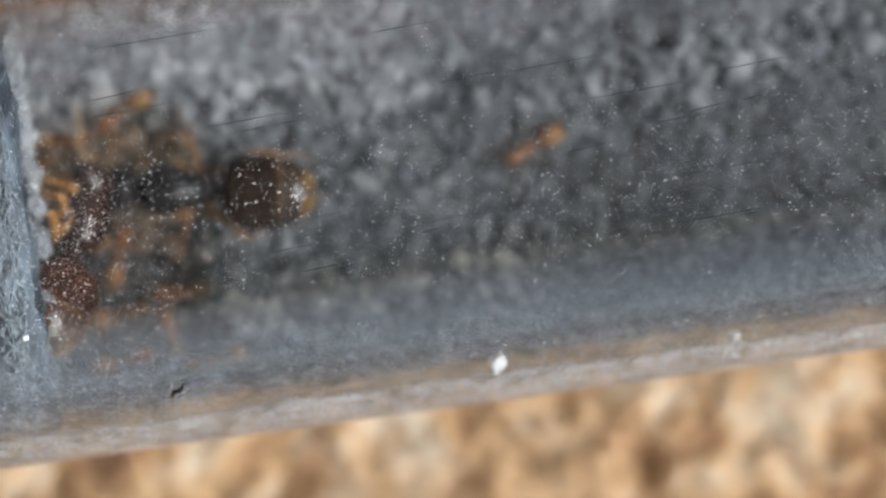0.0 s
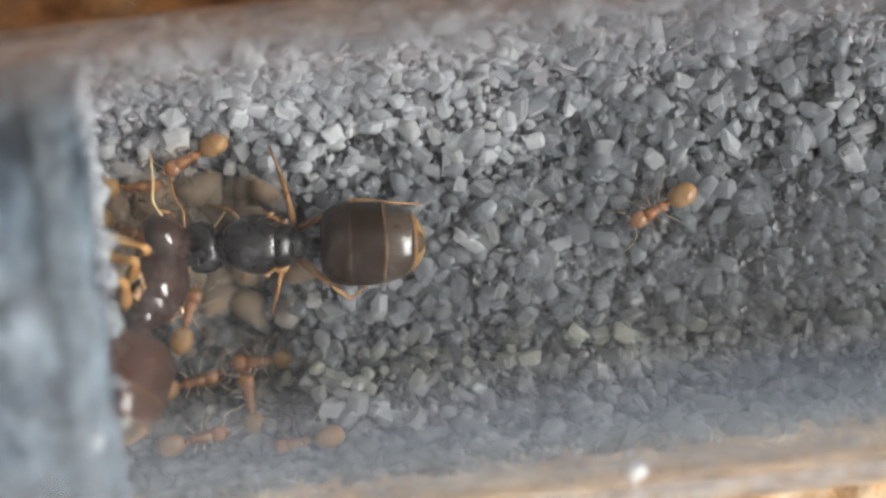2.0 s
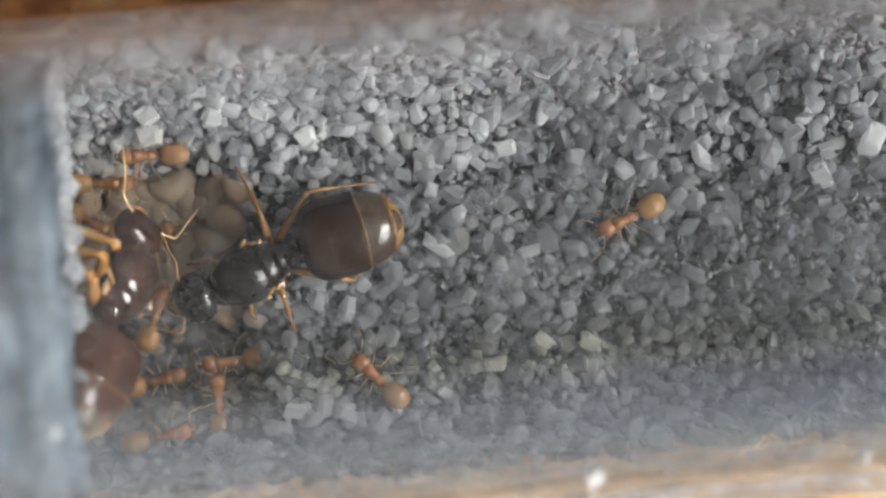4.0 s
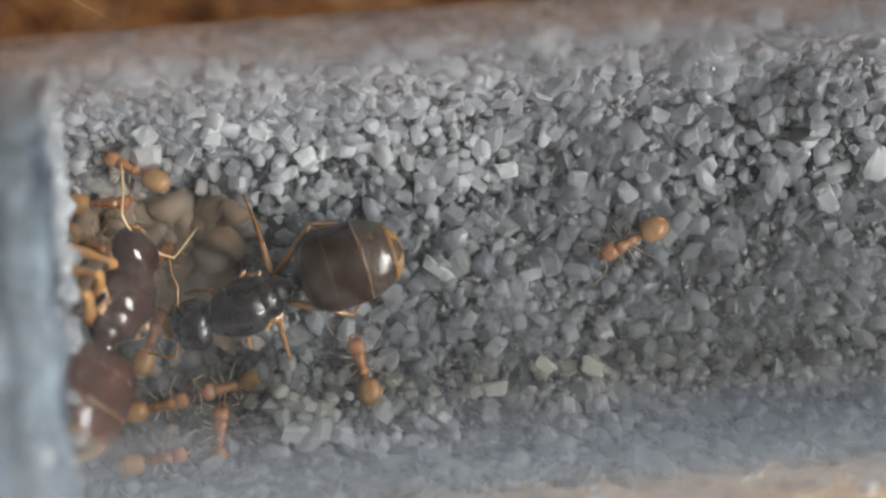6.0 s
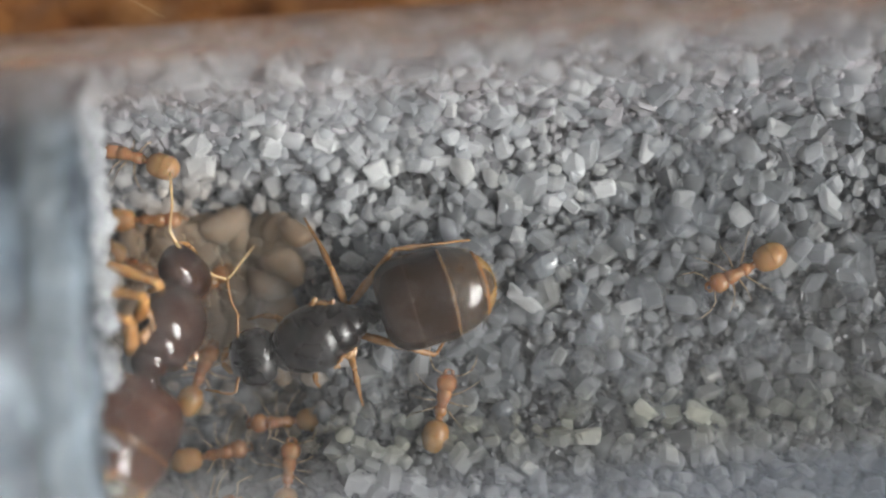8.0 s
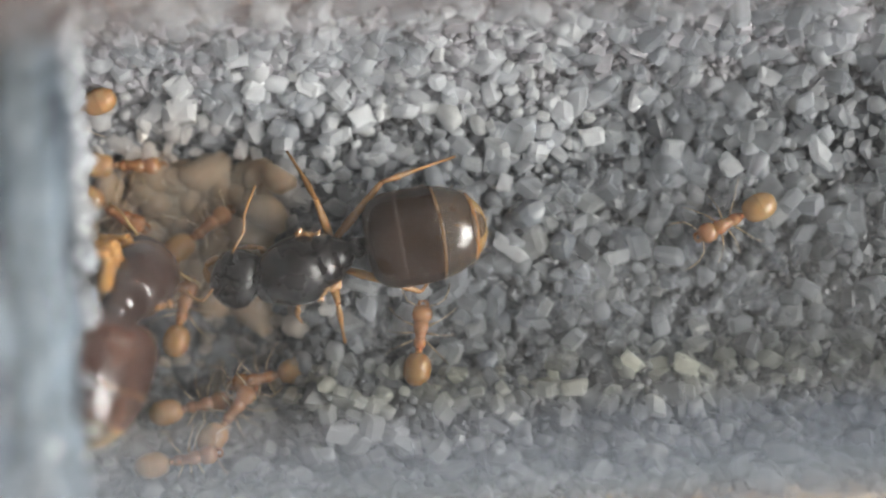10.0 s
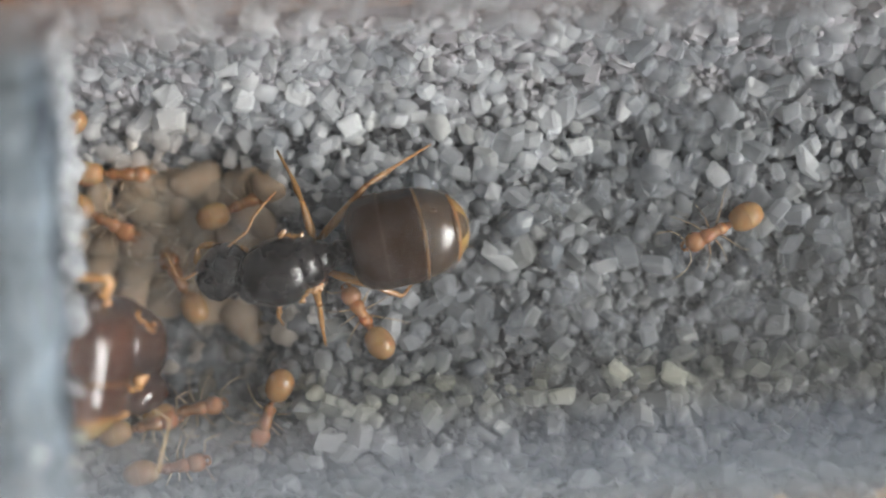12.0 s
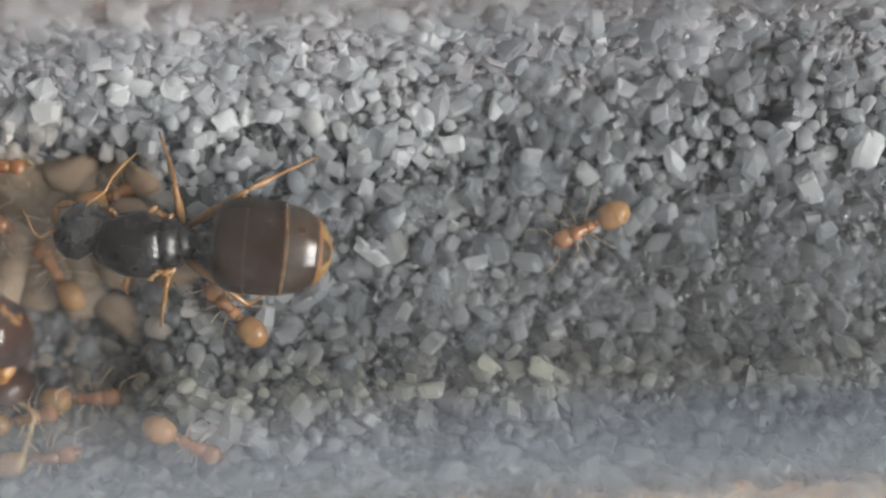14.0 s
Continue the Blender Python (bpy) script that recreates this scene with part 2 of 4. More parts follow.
def cotton_material():
    m, nodes, links, b = material("wet_cotton")
    co = nodes.new("ShaderNodeTexCoord").outputs["Object"]
    mp = nodes.new("ShaderNodeMapping")
    mp.inputs["Scale"].default_value = (1500.0, 700.0, 700.0)
    links.new(co, mp.inputs["Vector"])
    streak = noise_node(nodes, links, 1.0, 6, mp.outputs[0])
    patch = noise_node(nodes, links, 600.0, 6, co)
    a = ramp_node(nodes, links, streak, [(0.3, (0.024, 0.037, 0.054)), (0.52, (0.07, 0.096, 0.124)), (0.8, (0.24, 0.285, 0.33))])
    c = ramp_node(nodes, links, patch, [(0.4, (0.32, 0.34, 0.38)), (0.6, (1.15, 1.15, 1.15))])
    links.new(mix_node(nodes, links, 1.0, a, c, "MULTIPLY"), b.inputs["Base Color"])
    b.inputs["Roughness"].default_value = 0.5
    bump_node(nodes, links, b, streak, 0.6, 0.0003)
    return m


M_COTTON = cotton_material()
M_COTTON_PALE = plain("cotton_wisp", (0.09, 0.115, 0.145), 0.7, 900.0, 0.3, 0.0002)
M_WISP = plain("bleached_cotton", (0.22, 0.26, 0.30), 0.8, 2600.0, 0.45, 0.0001)
M_HAIR = plain("golden_hair", (0.58, 0.38, 0.19), 0.4, 900.0, 0.15)
M_CEILING = plain("ceiling_paint", (0.24, 0.24, 0.24), 0.85, 3.0, 0.05)
M_WALL = plain("painted_wall", (0.42, 0.42, 0.42), 0.8, 3.0, 0.05)
M_FLOOR = plain("wooden_floor", (0.30, 0.19, 0.10), 0.5, 6.0, 0.2)
M_WOOD = plain("table_wood", (0.32, 0.20, 0.11), 0.45, 8.0, 0.25)
M_FRAME = plain("white_frame", (0.8, 0.8, 0.78), 0.4, 10.0, 0.04)

M_GLASS, gn, gl, gb = material("tube_glass")
gb.inputs["Base Color"].default_value = (0.97, 0.985, 0.98, 1)
gb.inputs["Roughness"].default_value = 0.0
gb.inputs["IOR"].default_value = 1.47
gb.inputs["Transmission Weight"].default_value = 1.0

M_PANE, pn, pl, pb = material("window_pane")
pb.inputs["Roughness"].default_value = 0.0
pb.inputs["Transmission Weight"].default_value = 1.0
pb.inputs["IOR"].default_value = 1.1


def fleece_material():
    m, nodes, links, b = material("tan_fleece")
    pos = nodes.new("ShaderNodeNewGeometry").outputs["Position"]
    f = noise_node(nodes, links, 350.0, 4, pos)
    g = noise_node(nodes, links, 5000.0, 3, pos)
    col = ramp_node(nodes, links, f, [(0.28, (0.36, 0.175, 0.075)), (0.48, (0.72, 0.46, 0.24)), (0.7, (0.93, 0.78, 0.58))])
    # darker ramp for the north half: its shade is put into the colour
    brown = ramp_node(nodes, links, f, [(0.28, (0.17, 0.057, 0.014)), (0.5, (0.40, 0.17, 0.05)), (0.72, (0.60, 0.33, 0.14))])
    split = nodes.new("ShaderNodeSeparateXYZ")
    links.new(pos, split.inputs[0])
    side = nodes.new("ShaderNodeMapRange")
    side.interpolation_type = "SMOOTHSTEP"
    side.inputs[1].default_value, side.inputs[2].default_value = -3 * MM, 4 * MM
    links.new(split.outputs["Y"], side.inputs[0])
    col = mix_node(nodes, links, side.outputs[0], col, brown)
    links.new(col, b.inputs["Base Color"])
    b.inputs["Roughness"].default_value = 0.85
    b.inputs["Sheen Weight"].default_value = 0.3
    bump_node(nodes, links, b, g, 0.8, 0.0002)
    return m


M_FLEECE = fleece_material()

M_QUEEN = chitin("queen_dark_chitin", (0.0055, 0.0042, 0.0046), (0.010, 0.0075, 0.008), 0.27, scale=900.0, coat=0.35, shine=0.5)
M_QUEEN_GASTER = chitin("queen_gaster_chitin", (0.016, 0.0062, 0.0024), (0.026, 0.0108, 0.0045), 0.24, scale=800.0, shine=0.2)
M_AMBER = chitin("amber_chitin", (0.30, 0.18, 0.06), (0.44, 0.28, 0.11), 0.2, 0.5, clear=0.3)
M_SEAM = chitin("dark_seam", (0.04, 0.021, 0.011), (0.06, 0.032, 0.017), 0.3)
M_RING = chitin("orange_ring", (0.19, 0.085, 0.025), (0.28, 0.135, 0.045), 0.22, 0.3)
M_TIP = chitin("dark_tip_plate", (0.05, 0.03, 0.017), (0.085, 0.052, 0.03), 0.2)
M_BAND = chitin("amber_band", (0.10, 0.052, 0.022), (0.18, 0.10, 0.042), 0.25, 0.2)
M_THIRD = chitin("paler_gaster_chitin", (0.029, 0.0155, 0.0078), (0.048, 0.0275, 0.0145), 0.17, scale=800.0, shine=1.0)
M_LEG = chitin("brown_leg_chitin", (0.23, 0.115, 0.042), (0.37, 0.20, 0.08), 0.22, 0.2, shine=0.8)
M_QUEEN_RED = chitin("red_brown_thorax_chitin", (0.026, 0.0105, 0.007), (0.05, 0.022, 0.013), 0.11, scale=900.0, coat=0.5, shine=0.8)
M_LEG_AMBER = chitin("amber_leg_chitin", (0.31, 0.15, 0.05), (0.43, 0.235, 0.085), 0.2, 0.3, shine=0.8)
M_RED = chitin("reddish_chitin", (0.035, 0.0115, 0.006), (0.068, 0.024, 0.012), 0.15, scale=800.0, shine=0.9)
M_WORKER = chitin("yellow_worker_chitin", (0.52, 0.285, 0.115), (0.62, 0.36, 0.155), 0.2, 0.5, clear=0.55)
M_WORKER_HEAD = chitin("orange_worker_chitin", (0.47, 0.215, 0.09), (0.55, 0.265, 0.115), 0.22, 0.5, clear=0.55)
M_WORKER_LEG = chitin("clear_leg_chitin", (0.50, 0.34, 0.18), (0.60, 0.42, 0.24), 0.3, clear=0.8)
M_HORN = chitin("pale_golden_antenna", (0.46, 0.31, 0.15), (0.58, 0.42, 0.22), 0.2, 0.2, shine=0.8)
M_EYE = chitin("black_eye", (0.01, 0.008, 0.007), (0.02, 0.016, 0.012), 0.15)
M_BROOD = chitin("larva_skin", (0.22, 0.162, 0.115), (0.31, 0.235, 0.168), 0.6, 1.0, 900.0, shine=0.25, soak=1.0)


# ---- mesh helpers ----
def part(name, bm, mat, parent=None, label="", at=(0, 0, 0)):
    me = bpy.data.meshes.new(name)
    bm.to_mesh(me)
    bm.free()
    me.materials.append(mat)
    ob = new(name, me)
    if parent is not None:
        ob.parent = parent
    ob.location = at
    if label:
        tagged(ob, label)
    return ob


def loft(bm, rings, seg=24, power=2.0, up=1.0):
    """Closed skin over rings (x, y, z, half width, half height); up flattens the belly."""
    loops = []
    for x, y, z, w, h in rings:
        lp = []
        for k in range(seg):
            a = 2 * math.pi * k / seg
            c, s = math.cos(a), math.sin(a)
            c = math.copysign(abs(c) ** (2 / power), c)
            s = math.copysign(abs(s) ** (2 / power), s)
            if s < 0:
                s *= up
            lp.append(bm.verts.new((x, y + w * c, z + h * s)))
        loops.append(lp)
    for a, b in zip(loops, loops[1:]):
        for k in range(seg):
            f = bm.faces.new((a[k], a[(k + 1) % seg], b[(k + 1) % seg], b[k]))
            f.smooth = True
    for lp, flip in ((loops[0], True), (loops[-1], False)):
        f = bm.faces.new(lp[::-1] if flip else lp)
        f.smooth = True
    bmesh.ops.recalc_face_normals(bm, faces=bm.faces)


def egg(x0, x1, w, h, z=0.0, n=12, bias=0.5, y=0.0, start=0.0, stop=1.0, full=2.0, front=0.0):
    """Rings of an egg from x0 to x1, widest at bias; start and stop cut it."""
    rows = []
    for k in range(n + 1):
        u = start + (stop - start) * k / n
        if u < bias:
            v, p = 1 - u / bias, max(full, front)
        else:
            v, p = (u - bias) / (1 - bias), full
        s = max(0.0, 1 - v ** p) ** (1 / p) + 0.012
        rows.append((x0 + (x1 - x0) * u, y, z, w * s, h * s))
    return rows


def pipe(bm, pts, radii, seg=8):
    pts = [Vector(p) for p in pts]
    loops = []
    for k, (p, r) in enumerate(zip(pts, radii)):
        d = (pts[min(k + 1, len(pts) - 1)] - pts[max(k - 1, 0)]).normalized()
        side = d.cross(Vector((0, 0, 1)))
        if side.length < 1e-4:
            side = Vector((1, 0, 0))
        side.normalize()
        up = side.cross(d)
        loops.append([bm.verts.new(p + side * (r * math.cos(2 * math.pi * j / seg)) + up * (r * math.sin(2 * math.pi * j / seg))) for j in range(seg)])
    for a, b in zip(loops, loops[1:]):
        for j in range(seg):
            f = bm.faces.new((a[j], a[(j + 1) % seg], b[(j + 1) % seg], b[j]))
            f.smooth = True
    bm.faces.new(loops[0][::-1])
    bm.faces.new(loops[-1])


def scaled(bm, k=MM):
    bmesh.ops.scale(bm, vec=(k, k, k), verts=bm.verts)
    return bm


def box(bm, x0, y0, z0, x1, y1, z1):
    m = Matrix.Translation(((x0 + x1) / 2, (y0 + y1) / 2, (z0 + z1) / 2)) @ Matrix.Diagonal((x1 - x0, y1 - y0, z1 - z0, 1))
    bmesh.ops.create_cube(bm, size=1, matrix=m)


# ---- the room round the table: plain walls, floor, ceiling and the window ----
TABLE_TOP = -6 * MM
FLOOR_Z = TABLE_TOP - 0.74
RX0, RX1, RY0, RY1, RZ1 = -1.9, WIN_X, ROOM_SOUTH, 1.7, FLOOR_Z + 2.5


def room():
    bm = bmesh.new()
    box(bm, RX0 - 0.2, RY0 - 0.2, FLOOR_Z - 0.1, RX1 + 0.2, RY1 + 0.2, FLOOR_Z)
    tagged(part("floor", bm, M_FLOOR), "brown wooden floor under the table", "floor", kind="structure")
    bm = bmesh.new()
    box(bm, RX0 - 0.2, RY0 - 0.2, RZ1, RX1 + 0.2, RY1 + 0.2, RZ1 + 0.1)
    tagged(part("ceiling", bm, M_CEILING), "plain grey painted ceiling", "ceiling", kind="structure")
    for name, b in (("wall_west", (RX0 - 0.2, RY0, RX0, RY1)), ("wall_north", (RX0 - 0.2, RY1, RX1 + 0.2, RY1 + 0.2))):
        bm = bmesh.new()
        box(bm, b[0], b[1], FLOOR_Z, b[2], b[3], RZ1)
        tagged(part(name, bm, M_WALL), "plain grey painted wall", "wall", kind="structure")
    # the south opening and its window are added to hold the fill lamps
    for side, along, z, wide, high in (("east", WIN_Y, WIN_Z, WIN_W, WIN_H), ("south", WIN2_X, WIN2_Z, WIN2_W, WIN2_H)):
        lo, hi = (RY0, RY1) if side == "east" else (RX0 - 0.2, RX1 + 0.2)
        u0, u1, z0, z1 = along - wide / 2, along + wide / 2, z - high / 2, z + high / 2
        bm = bmesh.new()
        for a0, a1, b0, b1 in ((lo, u0, FLOOR_Z, RZ1), (u1, hi, FLOOR_Z, RZ1), (u0, u1, FLOOR_Z, z0), (u0, u1, z1, RZ1)):
            if side == "east":
                box(bm, RX1, a0, b0, RX1 + 0.2, a1, b1)
            else:
                box(bm, a0, RY0 - 0.2, b0, a1, RY0, b1)
        tagged(part("wall_" + side, bm, M_WALL), "grey painted wall with a window opening", "wall", kind="structure")
        win = tagged(new("window_1" if side == "east" else "window_2"), "white-framed window with a clear pane", "window", kind="structure")
        win.location = (RX1 + 0.1, along, z) if side == "east" else (along, RY0 - 0.1, z)
        win.rotation_euler = (0, 0, 0 if side == "east" else -math.pi / 2)
        t = 0.05
        bm = bmesh.new()
        for b in ((-wide / 2, -high / 2, wide / 2, -high / 2 + t), (-wide / 2, high / 2 - t, wide / 2, high / 2), (-wide / 2, -high / 2 + t, -wide / 2 + t, high / 2 - t), (wide / 2 - t, -high / 2 + t, wide / 2, high / 2 - t)):
            box(bm, -0.03, b[0], b[1], 0.03, b[2], b[3])
        part("window_frame", bm, M_FRAME, win)
        bm = bmesh.new()
        box(bm, -0.004, -wide / 2 + t, -high / 2 + t, 0.004, wide / 2 - t, high / 2 - t)
        pane = part("pane", bm, M_PANE, win)
        pane.visible_shadow = False
    table = tagged(new("table"), "plain wooden table under the fleece", "table")
    table.location = (0, 0, FLOOR_Z)
    top = TABLE_TOP - FLOOR_Z
    bm = bmesh.new()
    box(bm, -0.5, -0.4, top - 0.03, 0.5, 0.4, top)
    part("tabletop", bm, M_WOOD, table)
    for x in (-0.45, 0.45):
        for y in (-0.35, 0.35):
            bm = bmesh.new()
            box(bm, x - 0.025, y - 0.025, 0, x + 0.025, y + 0.025, top - 0.03)
            part("leg", bm, M_WOOD, table)


room()


# ---- the fleece on the table ----
def smooth01(a, b, v):
    u = min(1.0, max(0.0, (v - a) / (b - a)))
    return u * u * (3 - 2 * u)


def fleece_z(x, y):
    """Height of the fleece's nubby face, in metres."""
    d = abs(y)
    sag = -3.2 * MM * max(0.0, 1 - d / (7 * MM)) ** 0.5
    v = Vector((x, y, 0))
    lump = noise.noise(v * 330) * 0.9 + noise.noise(v * 760 + Vector((5, 0, 0))) * 0.55
    tilt = -0.35 * min(y, 0.012) if y > 0 else 0.0
    # tall unseen fold, added to keep the window's light off the north fleece
    shading_fold = 105 * MM * math.exp(-((x - 0.09) / 0.02) ** 2) * smooth01(7.5 * MM, 13 * MM, y) * smooth01(0.2, 0.1, y)
    return 1.0 * MM + lump * MM + tilt + sag + shading_fold


def fleece():
    nx, ny = 300, 220
    xs = [0.045 * u for u in np.linspace(-1, 1, nx)]
    ys = [0.03 * u for u in np.linspace(-1, 1, ny)]
    xs = [-0.46, -0.25, -0.12, -0.07] + xs + [0.047 + 0.0035 * k for k in range(26)] + [0.16, 0.25, 0.46]
    ys = [-0.36, -0.2, -0.1, -0.05] + ys + [0.035 + 0.01 * k for k in range(18)] + [0.25, 0.36]
    verts = [(x, y, fleece_z(x, y)) for y in ys for x in xs]
    w = len(xs)
    faces = [(j * w + i, j * w + i + 1, (j + 1) * w + i + 1, (j + 1) * w + i) for j in range(len(ys) - 1) for i in range(w - 1)]
    n = len(verts)
    rim = [(0, 0), (w - 1, 0), (w - 1, len(ys) - 1), (0, len(ys) - 1)]
    verts += [(xs[i], ys[j], TABLE_TOP) for i, j in rim]
    faces.append((n + 3, n + 2, n + 1, n))
    me = bpy.data.meshes.new("fleece_blanket")
    me.from_pydata(verts, [], faces)
    me.polygons.foreach_set("use_smooth", [True] * len(me.polygons))
    me.materials.append(M_FLEECE)
    ob = tagged(new("fleece_blanket", me), "nubby pale tan fleece blanket, shade painted orange-brown on its north half", "blanket")
    rng = random.Random(5)
    bm = bmesh.new()
    for k in range(4200):
        x = rng.uniform(-0.026, 0.034)
        y = rng.choice((-1, 1)) * rng.uniform(7.2, 17) * MM
        z = fleece_z(x, y) - 0.2 * MM
        a, b = rng.uniform(0, 6.28), rng.uniform(0, 6.28)
        l = rng.uniform(0.5, 1.5) * MM
        p = Vector((x, y, z))
        q = p + Vector((math.cos(a) * 0.4, math.sin(a) * 0.4, 0.75)) * l * 0.5
        e = q + Vector((math.cos(b) * 0.8, math.sin(b) * 0.8, 0.3)) * l * 0.5
        pipe(bm, (p, q, e), (0.035 * MM, 0.03 * MM, 0.012 * MM), 3)
    tagged(part("nap", bm, M_FLEECE, ob), kind="stuff")


fleece()


# ---- the glass tube ----
def tube():
    prof = []
    for k in range(9):
        a = math.pi / 2 * k / 8
        prof.append((-0.085 - R_OUT * math.cos(a), R_OUT * math.sin(a)))
    prof += [(-0.084, R_OUT), (0.0765, R_OUT), (0.078, R_OUT), (0.0795, R_OUT + 0.5 * MM), (0.0803, R_OUT - 0.2 * MM), (0.0795, R_IN), (0.077, R_IN), (-0.084, R_IN)]
    for k in range(8, -1, -1):
        a = math.pi / 2 * k / 8
        prof.append((-0.085 - R_IN * math.cos(a), R_IN * math.sin(a)))
    seg = 128
    bm = bmesh.new()
    loops = []
    for x, r in prof:
        if r < 1e-6:
            loops.append([bm.verts.new((x, 0, 0))])
        else:
            loops.append([bm.verts.new((x, r * math.cos(2 * math.pi * k / seg), r * math.sin(2 * math.pi * k / seg))) for k in range(seg)])
    for a, b in zip(loops, loops[1:]):
        for k in range(seg):
            k2 = (k + 1) % seg
            vs = [a[k % len(a)], a[k2 % len(a)], b[k2 % len(b)], b[k % len(b)]]
            vs = list(dict.fromkeys(vs))
            bm.faces.new(vs).smooth = True
    bmesh.ops.recalc_face_normals(bm, faces=bm.faces)
    ob = part("test_tube", bm, M_GLASS)
    ob.location = (0, 0, R_OUT)
    ob.visible_shadow = False
    rng = random.Random(12)
    for k in range(30):
        a, x, l = rng.uniform(-0.35, 0.75), rng.uniform(-8, 16) * MM, rng.uniform(1.0, 4.2) * MM
        bm = bmesh.new()
        r = R_OUT + 0.003 * MM
        pts = [(x + l * u, r * math.sin(a + 0.02 * u), r * math.cos(a + 0.02 * u)) for u in (0, 0.3, 0.7, 1)]
        pipe(bm, pts, (0.005 * MM, 0.017 * MM, 0.012 * MM, 0.004 * MM), 4)
        part("scratch", bm, M_COTTON, ob, "fine dull scratch along the glass")
    return tagged(ob, "clear glass test tube lying on the fleece", "test tube")


tube()


# ---- the sand ----
def nest_pit(x, y):
    """How deep the ants have dug the sand away in front of the cotton."""
    return 2.1 * MM * smooth01(-4.8 * MM, -8.2 * MM, x) * smooth01(6.0 * MM, 3.2 * MM, abs(y + 0.9 * MM))


def sand_z(x, y):
    """Top of the sand in the tube, in metres."""
    v = Vector((x, y, 0))
    z = 3.3 * MM + 1.1 * MM * smooth01(2.0 * MM, 5.0 * MM, -y) + 1.1 * MM * smooth01(8 * MM, 15 * MM, x)
    z += noise.noise(v * 300) * 0.35 * MM
    z -= nest_pit(x, y)
    yy = min(abs(y), R_IN - 0.05 * MM)
    wall = R_OUT - math.sqrt(R_IN ** 2 - yy ** 2) + 0.3 * MM
    return max(z, wall)


def cotton_x(z):
    """Where the cotton plug's face stands at height z."""
    return -12.3 * MM + (z - 3.5 * MM) * 0.27


def grain_shapes(count):
    """Worn quartz grains: chamfered blocks with cut corners, and rounder ones."""
    bm = bmesh.new()
    bmesh.ops.create_icosphere(bm, subdivisions=2, radius=1)
    ball = np.array([v.co for v in bm.verts])
    ball_faces = [[v.index for v in f.verts] for f in bm.faces]
    bm.free()
    bm = bmesh.new()
    bmesh.ops.create_cube(bm, size=2)
    bmesh.ops.bevel(bm, geom=bm.edges[:], offset=0.36, segments=1, affect="EDGES", profile=0.5)
    bmesh.ops.triangulate(bm, faces=bm.faces[:])
    block = np.array([v.co for v in bm.verts])
    block_faces = [[v.index for v in f.verts] for f in bm.faces]
    bm.free()
    rng = np.random.default_rng(11)
    shapes = []
    for k in range(count):
        if k % 4 < 3:
            v, faces, smooth = block.copy(), block_faces, False
            v = v * (1 + 0.07 * rng.normal(size=v.shape))
            v[:, 0] += 0.25 * rng.normal() * v[:, 1]
            v[:, 1] += 0.2 * rng.normal() * v[:, 2]
            v[:, 1] *= 1 + 0.2 * rng.normal() * v[:, 0]
            v *= 0.86
        else:
            p = rng.uniform(3.2, 6.0)
            v = ball * ((np.abs(ball) ** p).sum(1) ** (-1 / p))[:, None]
            v = v * (1 + 0.035 * rng.normal(size=(len(v), 1)))
            v = v * (1 + 0.16 * np.sin(v @ rng.normal(size=3) * 1.6 + rng.uniform(0, 6)))[:, None] * 0.92
            faces, smooth = ball_faces, True
        for _ in range(1 + k % 2):
            d = rng.normal(size=3)
            d /= np.linalg.norm(d)
            over = v @ d - rng.uniform(0.6, 0.95)
            v = v - np.where(over > 0, over * 0.9, 0)[:, None] * d
        v[:, 0] *= rng.uniform(1.0, 1.5)
        v[:, 2] *= rng.uniform(0.65, 1.0)
        shapes.append((v, np.array(faces), smooth))
    return shapes


SHAPES = grain_shapes(36)


def turn_of(rng):
    q = rng.normal(size=4)
    q /= np.linalg.norm(q)
    w, x, y, z = q
    return np.array([[1 - 2 * (y * y + z * z), 2 * (x * y - z * w), 2 * (x * z + y * w)], [2 * (x * y + z * w), 1 - 2 * (x * x + z * z), 2 * (y * z - x * w)], [2 * (x * z - y * w), 2 * (y * z + x * w), 1 - 2 * (x * x + y * y)]])


def joined_grains(name, grains, mat, parent):
    """grains: rows of (shape number, 3 x 3 turn times size, place)."""
    vs, fs, smooth, n = [], [], [], 0
    for k, m, p in grains:
        shape, faces, soft = SHAPES[k]
        vs.append(shape @ m.T + p)
        fs.append(faces + n)
        smooth += [soft] * len(faces)
        n += len(shape)
    vs, fs = np.concatenate(vs), np.concatenate(fs)
    me = bpy.data.meshes.new(name)
    me.from_pydata(vs.tolist(), [], fs.tolist())
    me.polygons.foreach_set("use_smooth", smooth)
    me.materials.append(mat)
    ob = new(name, me)
    ob.parent = parent
    return ob


def gap(x, y):
    """Share of places where no pale grain lies and the dark sand below shows; raised where the tube looks dimmer."""
    v = Vector((x, y, 0))
    patchy = 0.5 + noise.noise(v * 420 + Vector((3, 1, 0))) + 0.5 * noise.noise(v * 900)
    # fewer pale grains south and east, imitating the dimmer light there
    dim = max(0.26 * smooth01(1.6 * MM, 0.2 * MM, y), 0.12) + 0.16 * smooth01(7 * MM, 14 * MM, x) + 0.2 * smooth01(-3 * MM, -6 * MM, x) * smooth01(0.5 * MM, -2 * MM, y)
    heap = math.exp(-((x + 5.0 * MM) / (2.6 * MM)) ** 2 - ((y - 5.0 * MM) / (1.8 * MM)) ** 2)
    return min(0.62, max(0.0, dim + 0.42 * patchy - 0.1)) * (1 - 0.9 * heap)


